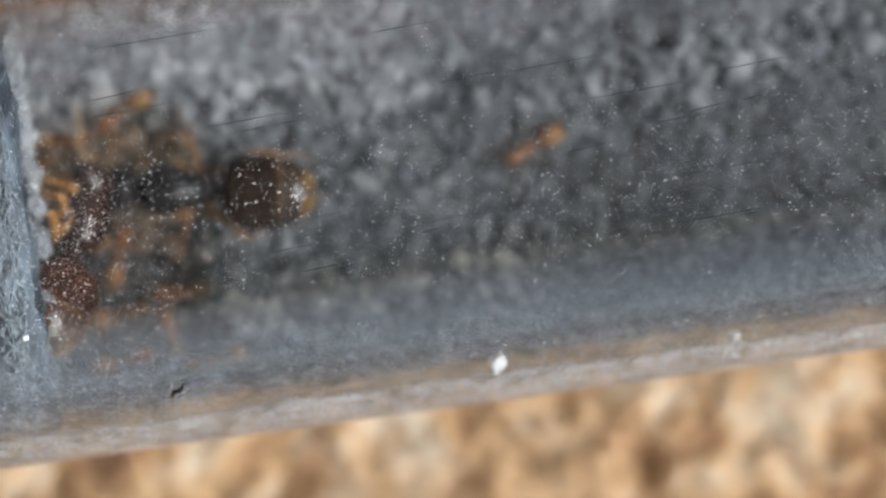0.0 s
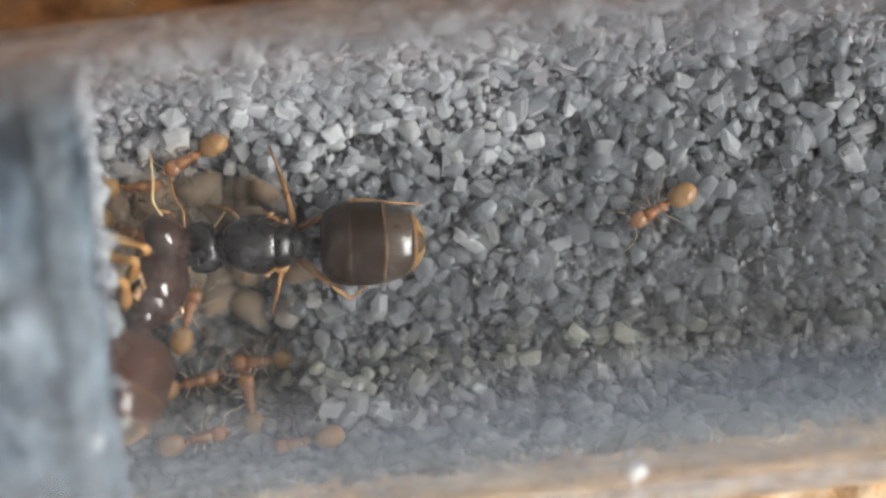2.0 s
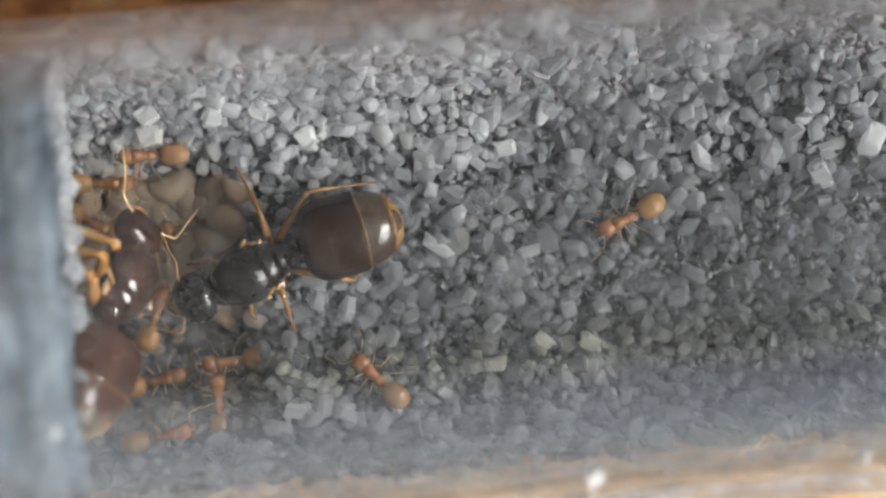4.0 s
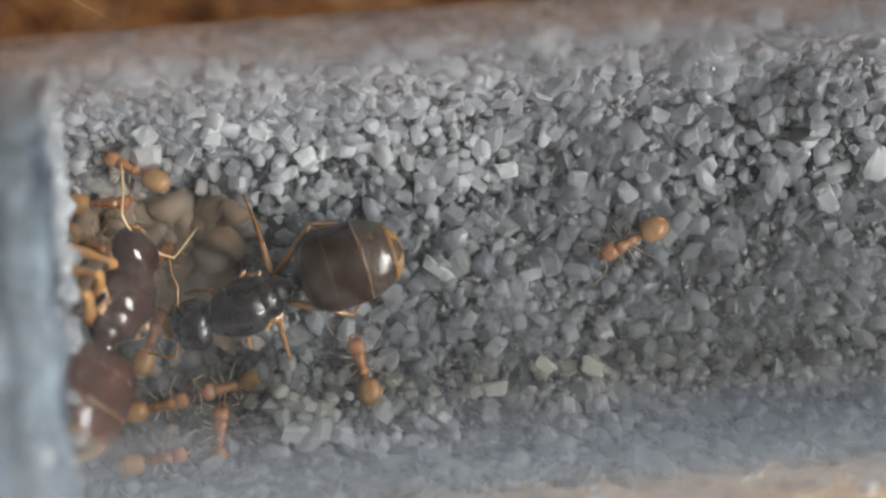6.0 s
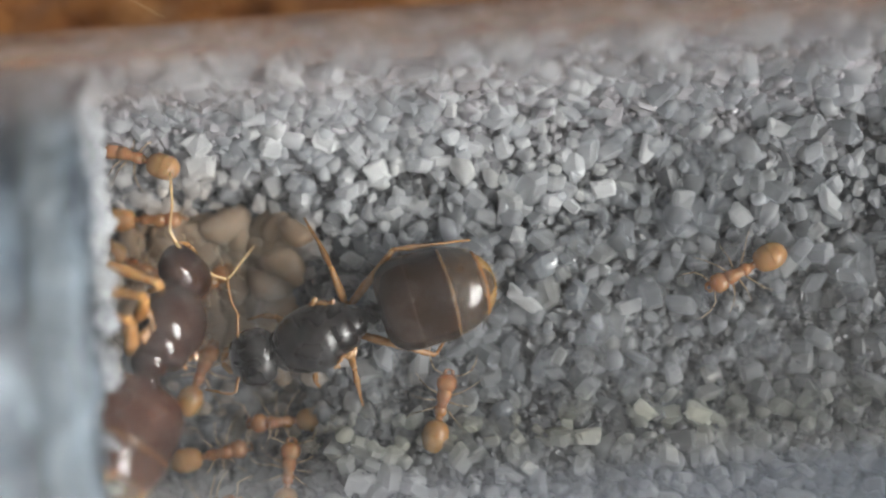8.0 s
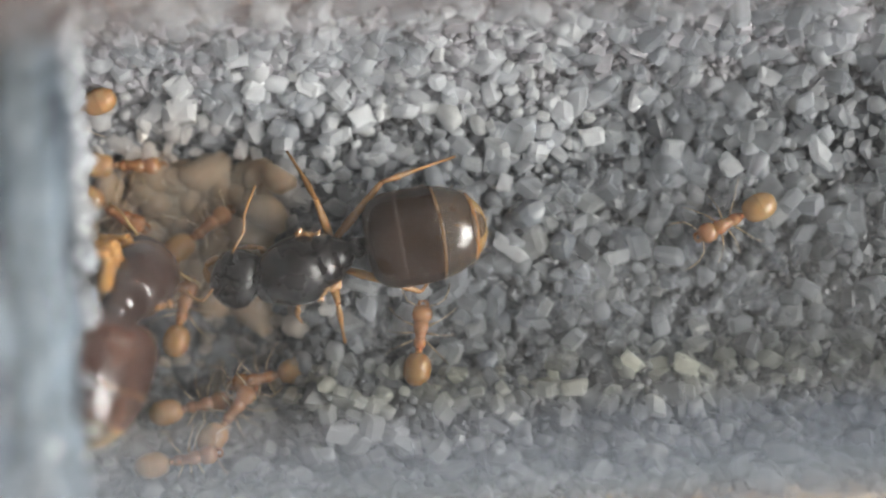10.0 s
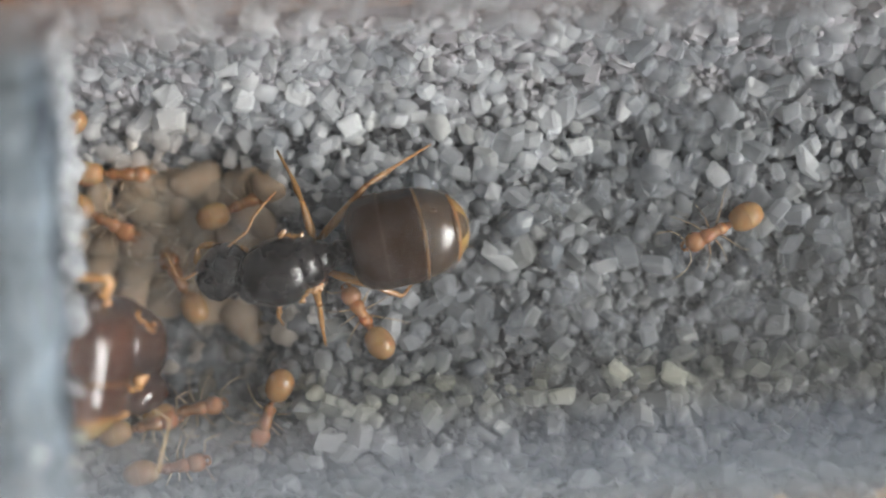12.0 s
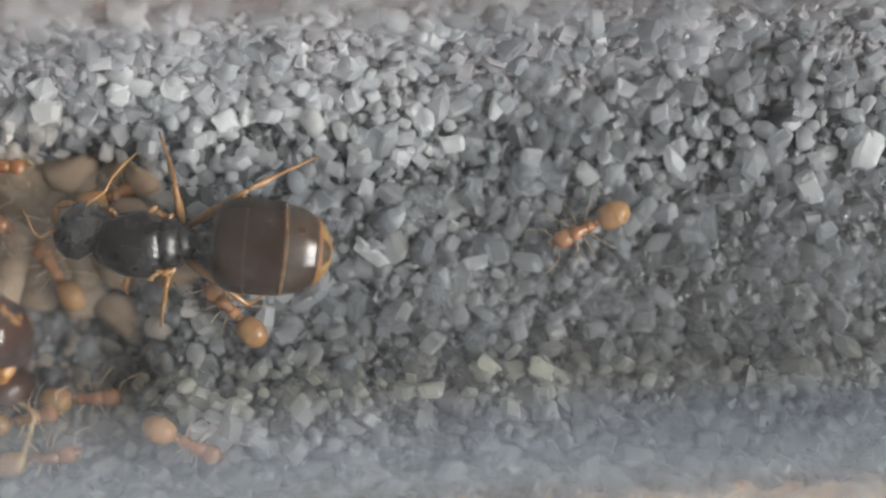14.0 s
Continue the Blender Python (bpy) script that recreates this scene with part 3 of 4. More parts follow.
def sand():
    # the bed under the grains: a closed body that fills the tube's bottom
    nx, ny = 60, 40
    xs = np.linspace(-13 * MM, 60 * MM, nx)
    verts, faces = [], []
    for x in xs:
        for j in range(ny):
            y = -7.05 * MM + (R_IN + 6.93 * MM) * j / (ny - 1)
            verts.append((x, y, max(sand_z(x, y) - 0.45 * MM, R_OUT - math.sqrt(max(0, (R_IN - 0.03 * MM) ** 2 - y * y)))))
        for j in range(ny):
            y = R_IN - 0.12 * MM - (R_IN + 6.93 * MM) * j / (ny - 1)
            verts.append((x, y, R_OUT - math.sqrt(max(0, (R_IN - 0.02 * MM) ** 2 - y * y)) - 0.01 * MM))
    w = 2 * ny
    for i in range(nx - 1):
        for j in range(w):
            faces.append((i * w + j, i * w + (j + 1) % w, (i + 1) * w + (j + 1) % w, (i + 1) * w + j))
    faces += [tuple(range(w))[::-1], tuple((nx - 1) * w + j for j in range(w))]
    me = bpy.data.meshes.new("sand_bed")
    me.from_pydata(verts, [], faces)
    me.materials.append(M_GAP_SAND)
    bed = tagged(new("sand_bed", me), "bed of coarse pale grey quartz sand in the tube", "sand", kind="stuff")
    rng = np.random.default_rng(3)
    step = 0.42 * MM
    top, rest, fines = [], [], []
    for layer, drop in ((0, 0.0), (1, 0.3 * MM)):
        for x in np.arange(-12.2 * MM, 24 * MM, step):
            for a in np.arange(-1.45, 1.45, step / R_IN):
                y = (R_IN - 0.25 * MM) * math.sin(a) + rng.normal() * 0.12 * MM
                xx = x + rng.normal() * 0.14 * MM
                if y > R_IN - 0.3 * MM or y < (-7.15 + 0.1 * noise.noise(Vector((xx * 500, 9, 0))) + 0.15 * rng.normal()) * MM or rng.random() < (0.03 if layer else gap(xx, y)):
                    continue
                z = sand_z(xx, y) - drop + rng.normal() * 0.09 * MM
                s = float(np.clip(rng.lognormal(math.log(0.245), 0.28), 0.13, 0.44)) * MM
                g = (int(rng.integers(len(SHAPES))), turn_of(rng) * s, np.array([xx, y, z]))
                (fines if layer else top if -1.2 * MM < xx < 7.4 * MM and -1.9 * MM < y < 4.6 * MM else rest).append(g)
    # filler grit in a darker copy of the sand colour, as shade between grains
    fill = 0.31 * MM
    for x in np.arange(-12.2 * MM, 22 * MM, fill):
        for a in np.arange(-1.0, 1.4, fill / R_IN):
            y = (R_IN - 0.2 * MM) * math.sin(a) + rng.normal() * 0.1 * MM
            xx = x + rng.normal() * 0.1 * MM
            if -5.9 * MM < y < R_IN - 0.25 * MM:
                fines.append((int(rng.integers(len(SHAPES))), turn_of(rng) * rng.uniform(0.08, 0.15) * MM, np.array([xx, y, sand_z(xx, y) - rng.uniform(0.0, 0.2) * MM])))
    rest += top[300:]
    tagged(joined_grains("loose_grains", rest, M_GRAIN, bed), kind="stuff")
    tagged(joined_grains("fine_grains", fines, M_GAP_SAND, bed), "fine grit between the grains, gap shade put in its colour", kind="stuff")
    meshes = []
    for v, faces, soft in SHAPES:
        me = bpy.data.meshes.new("grain")
        me.from_pydata(v.tolist(), [], faces.tolist())
        me.polygons.foreach_set("use_smooth", [soft] * len(me.polygons))
        me.materials.append(M_GRAIN_ONE)
        meshes.append(me)
    for k, m, p in top[:300]:
        g = new("grain", meshes[k])
        g.parent = bed
        g.matrix_basis = Matrix.Translation(p) @ Matrix(m.tolist()).to_4x4()
    # the crystals that stand out: place in mm, half sizes in mm, turn, tilt
    for x, y, sx, sy, yaw, tilt in KEY_CRYSTALS:
        bm = bmesh.new()
        bmesh.ops.create_cube(bm, size=2)
        bmesh.ops.bevel(bm, geom=bm.edges[:], offset=0.5, segments=2, affect="EDGES", profile=0.6)
        for v in bm.verts:
            v.co *= 1 + 0.09 * rng.normal()
            v.co.x *= 1 + 0.12 * v.co.y
            v.co = Vector((v.co.x * sx * 0.88 * MM, v.co.y * sy * 0.88 * MM, v.co.z * min(sx, sy) * 0.9 * MM))
        g = part("grain", bm, M_CRYSTAL, bed, "larger clear white crystal")
        g.matrix_basis = pose(x * MM, y * MM, sand_z(x * MM, y * MM) + 0.22 * MM, tilt, tilt * 0.6, yaw)
    # darker smoky stones among the pale grains
    for x, y, size, yaw in ((1.04, 1.08, 0.5, 20), (2.0, 0.1, 0.42, 70), (-0.4, -3.2, 0.36, 40)):
        bm = bmesh.new()
        bmesh.ops.create_icosphere(bm, subdivisions=2, radius=1)
        for v in bm.verts:
            v.co = Vector((v.co.x * 1.15, v.co.y * 0.9, v.co.z * 0.7)) * (size * MM * (1 + 0.07 * rng.normal()))
        g = part("grain", bm, M_SMOKY, bed, "dark smoky grey stone")
        g.matrix_basis = pose(x * MM, y * MM, sand_z(x * MM, y * MM) + 0.1 * MM, 0, 0, yaw)
    return bed


KEY_CRYSTALS = (
    (-5.09, 5.31, 0.44, 0.33, -35, 8), (-7.06, 6.12, 0.42, 0.26, 8, 12), (-6.72, 5.18, 0.38, 0.3, 70, 20), (3.03, 3.28, 0.36, 0.3, 8, 5),
    (5.34, 2.77, 0.34, 0.32, -12, 6), (0.05, 2.81, 0.46, 0.16, 78, -25), (0.42, 2.06, 0.3, 0.24, 70, 0), (4.39, 4.43, 0.5, 0.2, 76, 14),
    (8.21, 4.79, 0.36, 0.27, -30, 10), (5.33, -3.62, 0.46, 0.3, -32, 8), (2.05, -4.04, 0.42, 0.24, 2, 6), (3.75, -3.43, 0.38, 0.24, -45, 10),
    (6.96, 2.2, 0.36, 0.28, -50, 15), (13.34, 1.47, 0.5, 0.34, -70, 5), (15.06, 2.51, 0.6, 0.36, 65, 8), (-3.66, 4.31, 0.36, 0.34, 20, 5),
    (-8.86, 4.81, 0.44, 0.42, 0, 5), (-8.88, 5.48, 0.42, 0.4, 30, 8), (0.45, 0.1, 0.6, 0.24, -40, 4), (3.59, -0.32, 0.4, 0.22, 12, 8))
BED = sand()


def haze_film():
    """Speckled film at the inside of the glass, along both flanks of the tube, standing in for haze and rim
    reflections.
    """
    for side in (-1, 1):
        seg, nx = 22, 120
        bm = bmesh.new()
        grid = []
        for r in (R_IN + 0.03 * MM, R_IN + 0.012 * MM):
            for j in range(seg + 1):
                row = []
                for i in range(nx + 1):
                    x = (-40 + 100 * i / nx) * MM
                    a = radians((34.0 if side > 0 else 14.0) + (128 - (34.0 if side > 0 else 14.0)) * j / seg)
                    row.append(bm.verts.new((x, side * r * math.sin(a), R_OUT + r * math.cos(a))))
                grid.append(row)
        grid = grid[:seg + 1] + grid[seg + 1:][::-1]
        grid.append(grid[0])
        for a, b in zip(grid, grid[1:]):
            for i in range(nx):
                bm.faces.new((a[i], a[i + 1], b[i + 1], b[i])).smooth = True
        for i in (0, nx):
            bm.faces.new([row[i] for row in grid[:-1]])
        bmesh.ops.recalc_face_normals(bm, faces=bm.faces)
        part("silt_film", bm, M_HAZE_NORTH if side > 0 else M_HAZE_SOUTH, BED, "thin pale speckled film on the glass, standing in for haze" if side > 0 else "thin grey speckled film on the glass, standing in for haze")


haze_film()


# ---- grains that cling to the glass and to the cotton ----
def clinging():
    rng = np.random.default_rng(17)
    grains = []

    def stick(x, y, z, s):
        grains.append((int(rng.integers(len(SHAPES))), turn_of(rng) * s * MM, np.array([x, y, z]) * MM))

    for x, s in ((8.55, 0.24), (6.84, 0.22), (10.32, 0.26), (11.21, 0.2), (-3.06, 0.24), (2.56, 0.18), (-8.9, 0.2), (-7.8, 0.18), (-4.3, 0.16), (14.6, 0.24), (17.0, 0.2)):
        z = 8.6 + rng.uniform(0, 1.0)
        stick(x, -math.sqrt((7.45 - s * 0.8) ** 2 - (z - 8.2) ** 2), z, s)
    for k in range(115):
        x, s = rng.uniform(-11.3, 20), rng.uniform(0.26, 0.46)
        z = 8.2 + rng.uniform(-3.0, 2.6)
        stick(x, math.sqrt((7.45 - s * 0.85) ** 2 - (z - 8.2) ** 2), z, s)
    for k in range(250):
        y = rng.uniform(-1.2, 6.7)
        z = rng.uniform(3.6, min(11.4, 8.2 + math.sqrt(max(0.1, 7.0 ** 2 - y * y))))
        stick(cotton_x(z * MM) / MM + rng.uniform(-0.25, 0.35), y, z, rng.uniform(0.22, 0.38))
    for k in range(26):
        y = rng.uniform(-6.0, -1.2)
        z = rng.uniform(5.0, 12.0)
        if y * y + (z - 8.2) ** 2 < 45:
            stick(cotton_x(z * MM) / MM + rng.uniform(-0.1, 0.25), y, z, rng.uniform(0.14, 0.26))
    # the brightest crystals, high on the south flank
    for x, z, size, yaw in ((4.26, 12.0, 0.23, 20), (12.15, 11.0, 0.25, 65), (-9.8, 14.8, 0.085, 8)):
        bm = bmesh.new()
        bmesh.ops.create_cube(bm, size=2)
        bmesh.ops.bevel(bm, geom=bm.edges[:], offset=0.3, segments=1, affect="EDGES", profile=0.5)
        for v in bm.verts:
            v.co = Vector((v.co.x, v.co.y * 0.85, v.co.z * 0.7)) * (size * MM * (1 + 0.1 * rng.normal()))
        r = 7.45 - size
        g = part("grain", bm, M_MILKY, BED, "bright white crystal clinging to the glass")
        g.matrix_basis = pose(x * MM, -math.sqrt(r * r - (z - 8.2) ** 2) * MM, z * MM, 30, 10, yaw)
    tagged(joined_grains("clinging_grains", grains, M_GRAIN, BED), "white grains clinging to glass and cotton", kind="stuff")


clinging()


# ---- dust and a stray fleece hair ----
def dust():
    rng = np.random.default_rng(23)
    bm = bmesh.new()
    bmesh.ops.create_icosphere(bm, subdivisions=1, radius=1)
    ball = np.array([v.co for v in bm.verts])
    tris = np.array([[v.index for v in f.verts] for f in bm.faces])
    bm.free()
    vs, fs = [], []
    for k in range(34000):
        a, x = float(np.clip(rng.normal(-0.35, 0.55), -1.35, 1.2)), rng.uniform(-13, 20) if k % 7 else rng.uniform(-11.5, -5)
        size = float(np.clip(rng.lognormal(math.log(0.0066), 0.5), 0.0035, 0.024)) * MM
        shape = ball * np.array([size * rng.uniform(1.0, 3.2), size, size * 0.6]) * (1 + 0.2 * rng.normal(size=(len(ball), 1)))
        turn = rng.normal(0.3, 0.8)
        c, s1 = math.cos(turn), math.sin(turn)
        flat = shape @ np.array([[c, s1, 0], [-s1, c, 0], [0, 0, 1]])
        r = R_OUT + 0.004 * MM + flat[:, 2]
        b = a + flat[:, 1] / R_OUT
        vs.append(np.stack([x * MM + flat[:, 0], r * np.sin(b), R_OUT + r * np.cos(b)], 1))
        fs.append(tris + k * len(ball))
    me = bpy.data.meshes.new("dust_specks")
    me.from_pydata(np.concatenate(vs).tolist(), [], np.concatenate(fs).tolist())
    me.materials.append(M_DUST)
    tagged(new("dust_specks", me), "fine pale dust on the outside of the glass tube", "dust", kind="stuff")
    bm = bmesh.new()
    pts = [(-5.95, -5.9), (-5.8, -5.72), (-5.6, -5.7), (-5.45, -5.5)]
    pipe(bm, [(x * MM, y * MM, R_OUT + math.sqrt((8.24 * MM) ** 2 - (y * MM) ** 2)) for x, y in pts], [0.035 * MM, 0.08 * MM, 0.07 * MM, 0.03 * MM], 6)
    tagged(part("dark_crumb", bm, M_EYE), "tiny dark brown crumb on the glass tube", "crumb")
    for pts in ([(-12.6, 11.9, 2.6), (-11.9, 11.0, 3.3), (-11.5, 10.4, 3.4), (-10.8, 9.9, 3.0), (-10.0, 9.4, 2.2)], [(-11.5, 11.6, 2.2), (-11.6, 11.0, 3.2), (-11.6, 10.5, 3.3)], [(-5.6, 8.9, 2.6), (-4.9, 9.0, 3.4), (-4.2, 8.9, 2.8)]):
        bm = bmesh.new()
        pipe(bm, [Vector(q) * MM for q in pts], [0.019 * MM] * len(pts), 6)
        tagged(part("stray_hair", bm, M_HAIR), "long pale golden hair loose on the fleece", "hair", "stray hairs")


dust()


# ---- the cotton plug ----
def cotton():
    bm = bmesh.new()
    seg, rings = 72, 16
    r0 = R_IN - 0.32 * MM
    loops = []
    xs = [-0.045 + k * 0.004 for k in range(8)]
    for x in xs:
        loops.append([(x, r0, 2 * math.pi * k / seg) for k in range(seg)])
    grid = []
    for lp in loops:
        grid.append([bm.verts.new((x, r * math.cos(a), R_OUT + r * math.sin(a))) for x, r, a in lp])
    for i in range(rings + 1):
        r = r0 * (1 - i / (rings + 1))
        row = []
        for k in range(seg):
            a = 2 * math.pi * k / seg
            y, z = r * math.cos(a), R_OUT + r * math.sin(a)
            n = noise.noise(Vector((y, z, 0)) * 700) * 0.35 + noise.noise(Vector((y, z, 3)) * 1800) * 0.2
            row.append(bm.verts.new((cotton_x(z) + n * MM, y, z)))
        grid.append(row)
    for a, b in zip(grid, grid[1:]):
        for k in range(seg):
            bm.faces.new((a[k], a[(k + 1) % seg], b[(k + 1) % seg], b[k])).smooth = True
    bm.faces.new(grid[-1])
    bm.faces.new(grid[0][::-1])
    bmesh.ops.recalc_face_normals(bm, faces=bm.faces)
    plug = tagged(part("cotton_plug", bm, M_COTTON), "wet grey-blue cotton plug packed in the tube", "cotton plug")
    # loose fibres pressed against the glass
    rng = random.Random(37)
    bm = bmesh.new()
    for k in range(420):
        a, x = radians(rng.uniform(-5, 185)), rng.uniform(-24, -11.2) * MM
        turn, l = rng.gauss(1.57, 0.7), rng.uniform(0.8, 2.6) * MM
        pts = []
        for j in range(5):
            u = l * (j / 4 - 0.5)
            b = a + u * math.sin(turn) / R_IN
            r = R_IN - rng.uniform(0.16, 0.34) * MM
            pts.append((min(x + u * math.cos(turn) + rng.gauss(0, 0.05) * MM, -11.5 * MM), r * math.cos(b), R_OUT + r * math.sin(b)))
        pipe(bm, pts, [q * MM for q in (0.02, 0.06, 0.08, 0.06, 0.02)], 4)
    tagged(part("cotton_fibres", bm, M_COTTON_PALE, plug), "pale fibres at the surface", kind="stuff")
    # paler ring of dry wisps where the plug meets the glass
    rng = random.Random(31)
    bm = bmesh.new()
    for k in range(800):
        a = radians(rng.uniform(-15, 195))
        pts, rad = [], []
        span = rng.uniform(0.05, 0.26)
        off = rng.gauss(-0.8, 0.2)
        lean = rng.gauss(0, 0.35)
        for j in range(5):
            u = a + span * (j / 4 - 0.5)
            r = R_IN - rng.uniform(0.14, 0.3) * MM
            z = R_OUT + r * math.sin(u)
            pts.append((cotton_x(z) + (off + lean * (j / 4 - 0.5) + rng.gauss(0, 0.06)) * MM, r * math.cos(u), z))
            rad.append(rng.uniform(0.01, 0.032) * MM * (0.4 if j in (0, 4) else 1))
        pipe(bm, pts, rad, 4)
    tagged(part("dry_wisps", bm, M_WISP, plug, "paler dry wisps along the glass"), kind="stuff")
    return plug


cotton()


# ---- ants ----
def leg(name, pts, rad, mat, parent):
    """A jointed leg from its hip: the thigh, and hinged at the knee the shin with its foot."""
    hip = Vector(pts[0])
    p = [Vector(q) - hip for q in pts]
    prof = ((0.0, 0.8), (0.35, 1.1), (0.85, 0.75), (1.0, 0.6)), ((0.12, 0.5), (0.5, 0.8), (0.95, 0.55)), ((0.08, 0.42), (0.35, 0.38), (0.7, 0.34), (1.0, 0.28))
    made = []
    for start, spans in ((0, (0,)), (1, (1, 2))):
        bm = bmesh.new()
        path, radii = [], []
        if start:
            path.append(Vector((0, 0, 0)))
            radii.append(0.62 * rad)
        for j in spans:
            for u, r in prof[j]:
                path.append(p[j].lerp(p[j + 1], u) - p[start])
                radii.append(r * rad)
        pipe(bm, path, radii, 8)
        made.append(part(name if not start else "shin", scaled(bm), mat, made[0] if start else parent, at=(p[1] if start else hip) * MM))
    return made[0]


def bow(bm):
    """Curves the gaster's rings backwards along the middle of the back."""
    for v in bm.verts:
        u = max(0.0, v.co.x - 0.9) / 2.4
        v.co.x += 0.3 * u * max(0.0, 1 - (v.co.y / 1.38) ** 2) * (0.6 + 0.4 * max(-1.0, min(1.0, v.co.z)))


def queen(body, gaster_mat, third_mat, name, label, tip=0.87, bent=(), thick=0.125, raised=False):
    root = tagged(new(name), label, "ant")
    # mesosoma: pronotum, scutum, scutellum, propodeum
    bm = bmesh.new()
    rows = []
    for x, w, zt in ((-2.95, 0.1, 0.25), (-2.85, 0.42, 0.5), (-2.6, 0.72, 0.76), (-2.2, 0.92, 0.98), (-1.8, 1.0, 1.08), (-1.4, 0.98, 1.06), (-1.08, 0.88, 0.97), (-0.98, 0.82, 0.88)):
        rows.append((x, 0, 0.05, w, zt - 0.05))
    loft(bm, rows, 32, 2.4, 0.9)
    thorax = part("thorax", scaled(bm), body, root)
    bm = bmesh.new()
    loft(bm, [(-1.1, 0, 0.1, 0.6, 0.7), (-1.02, 0, 0.1, 0.78, 0.86), (-0.86, 0, 0.1, 0.8, 0.85), (-0.58, 0, 0.1, 0.7, 0.74), (-0.47, 0, 0.1, 0.56, 0.58), (-0.46, 0, 0.05, 0.3, 0.3)], 28, 2.5)
    part("scutellum", scaled(bm), body, thorax)
    bm = bmesh.new()
    loft(bm, egg(-0.9, -0.02, 0.52, 0.56, -0.05, 10, 0.35), 24, 2.2)
    part("propodeum", scaled(bm), body, thorax)
    bm = bmesh.new()
    loft(bm, egg(-3.1, -2.3, 0.66, 0.6, -0.05, 8, 0.6), 24, 2.2)
    part("pronotum", scaled(bm), body, thorax)
    bm = bmesh.new()
    loft(bm, [(-0.14, 0, -0.15, 0.2, 0.2), (0.04, 0, 0.05, 0.34, 0.42), (0.14, 0, 0.1, 0.32, 0.42), (0.42, 0, -0.1, 0.2, 0.2)], 16)
    part("petiole", scaled(bm), body, root)
    rng = random.Random(8)
    bm = bmesh.new()
    for side in (-1, 1):
        for k in range(9):
            x = -1.1 + 0.075 * k + rng.uniform(-0.05, 0.05)
            y = side * (0.93 - 0.022 * k + rng.uniform(-0.06, 0.08))
            bmesh.ops.create_icosphere(bm, subdivisions=1, radius=rng.uniform(0.045, 0.095), matrix=Matrix.Translation((x - 0.25, y, 0.5 + rng.uniform(-0.2, 0.12))) @ Matrix.Rotation(rng.uniform(0, 3), 4, "Z") @ Matrix.Diagonal((2.2, 1, 0.8, 1)))
    part("wing_stubs", scaled(bm), M_LEG, thorax, "rough broken wing stubs")
    # gaster, hinged at the petiole
    gas = new("gaster")
    gas.parent = root
    gas.location = (0.27 * MM, 0, -0.1 * MM)
    cuts = ((0.0, tip - 0.54, gaster_mat, 1.015), (tip - 0.59, tip - 0.23, gaster_mat, 1.0), (tip - 0.27, tip + 0.02, third_mat, 0.985), (tip - 0.02, 1.0, M_AMBER, 0.965))
    for (a, b, mat, k), (wide, rim) in zip(cuts, ((0.6, M_SEAM), (1.8, M_BAND), (3.4, M_RING), (0, None))):
        bm = bmesh.new()
        rows = egg(0.06, 3.30, 1.38 * k, 1.27 * k, 0.25, 16, 0.45, 0, a, b, 2.5, 3.6)
        if b < 1:
            x, y, z, w, h = rows[-1]
            rows += [(x + 0.01, y, z, w * 0.985, h * 0.985), (x - 0.04, y, z, w * 0.95, h * 0.95)]
        loft(bm, rows, 40, 2.25, 0.85)
        bow(bm)
        plate = part("tergite", scaled(bm), mat, gas)
        if b < 1:
            bm = bmesh.new()
            x, y, z, w, h = rows[-3]
            loft(bm, [(x - 0.02 * wide, y, z, w * 0.99, h * 0.99), (x - 0.012 * wide, y, z, w * 1.01, h * 1.01), (x + 0.01 * wide, y, z, w * 1.006, h * 1.006), (x + 0.02 * wide, y, z, w * 0.97, h * 0.97)], 40, 2.25, 0.85)
            bow(bm)
            part("rim_band", scaled(bm), rim, plate)
    bm = bmesh.new()
    loft(bm, [(x, y, z, w * 0.84, h * 1.06) for x, y, z, w, h in egg(0.06, 3.29, 1.34, 1.235, 0.25, 10, 0.45, 0, tip + 0.0, 0.998, 2.5, 3.6)], 32, 2.25, 0.85)
    bow(bm)
    part("tip_plate", scaled(bm), M_TIP, gas)
    bm = bmesh.new()
    for k in range(160):
        u = rng.uniform(0.46, 1.0)
        v = (u - 0.45) / 0.55
        s = max(0.0, 1 - v ** 2.5) ** (1 / 2.5)
        a = rng.uniform(-0.5, 3.64)
        p = Vector((0.06 + 3.24 * u, 1.36 * s * math.cos(a), 0.25 + 1.27 * s * math.sin(a)))
        d = Vector((0.8, math.cos(a) * 0.5, math.sin(a) * 0.5)).normalized()
        pipe(bm, (p - d * 0.03, p + d * rng.uniform(0.1, 0.18)), (0.006, 0.002), 3)
    bow(bm)
    tagged(part("fine_hairs", scaled(bm), M_AMBER, gas), kind="stuff")
    # head, hinged at the neck
    head = new("head")
    head.parent = root
    head.location = (-2.95 * MM, 0, -0.15 * MM)
    bm = bmesh.new()
    loft(bm, [(0.05, 0, 0, 0.3, 0.25), (-0.1, 0, 0, 0.66, 0.45), (-0.35, 0, 0, 0.8, 0.55), (-0.7, 0, -0.05, 0.8, 0.55), (-1.0, 0, -0.15, 0.68, 0.45), (-1.2, 0, -0.25, 0.5, 0.3), (-1.28, 0, -0.3, 0.35, 0.15)], 24, 2.4)
    for v in bm.verts:
        v.co *= 1.08
    skull = part("skull", scaled(bm), body, head)
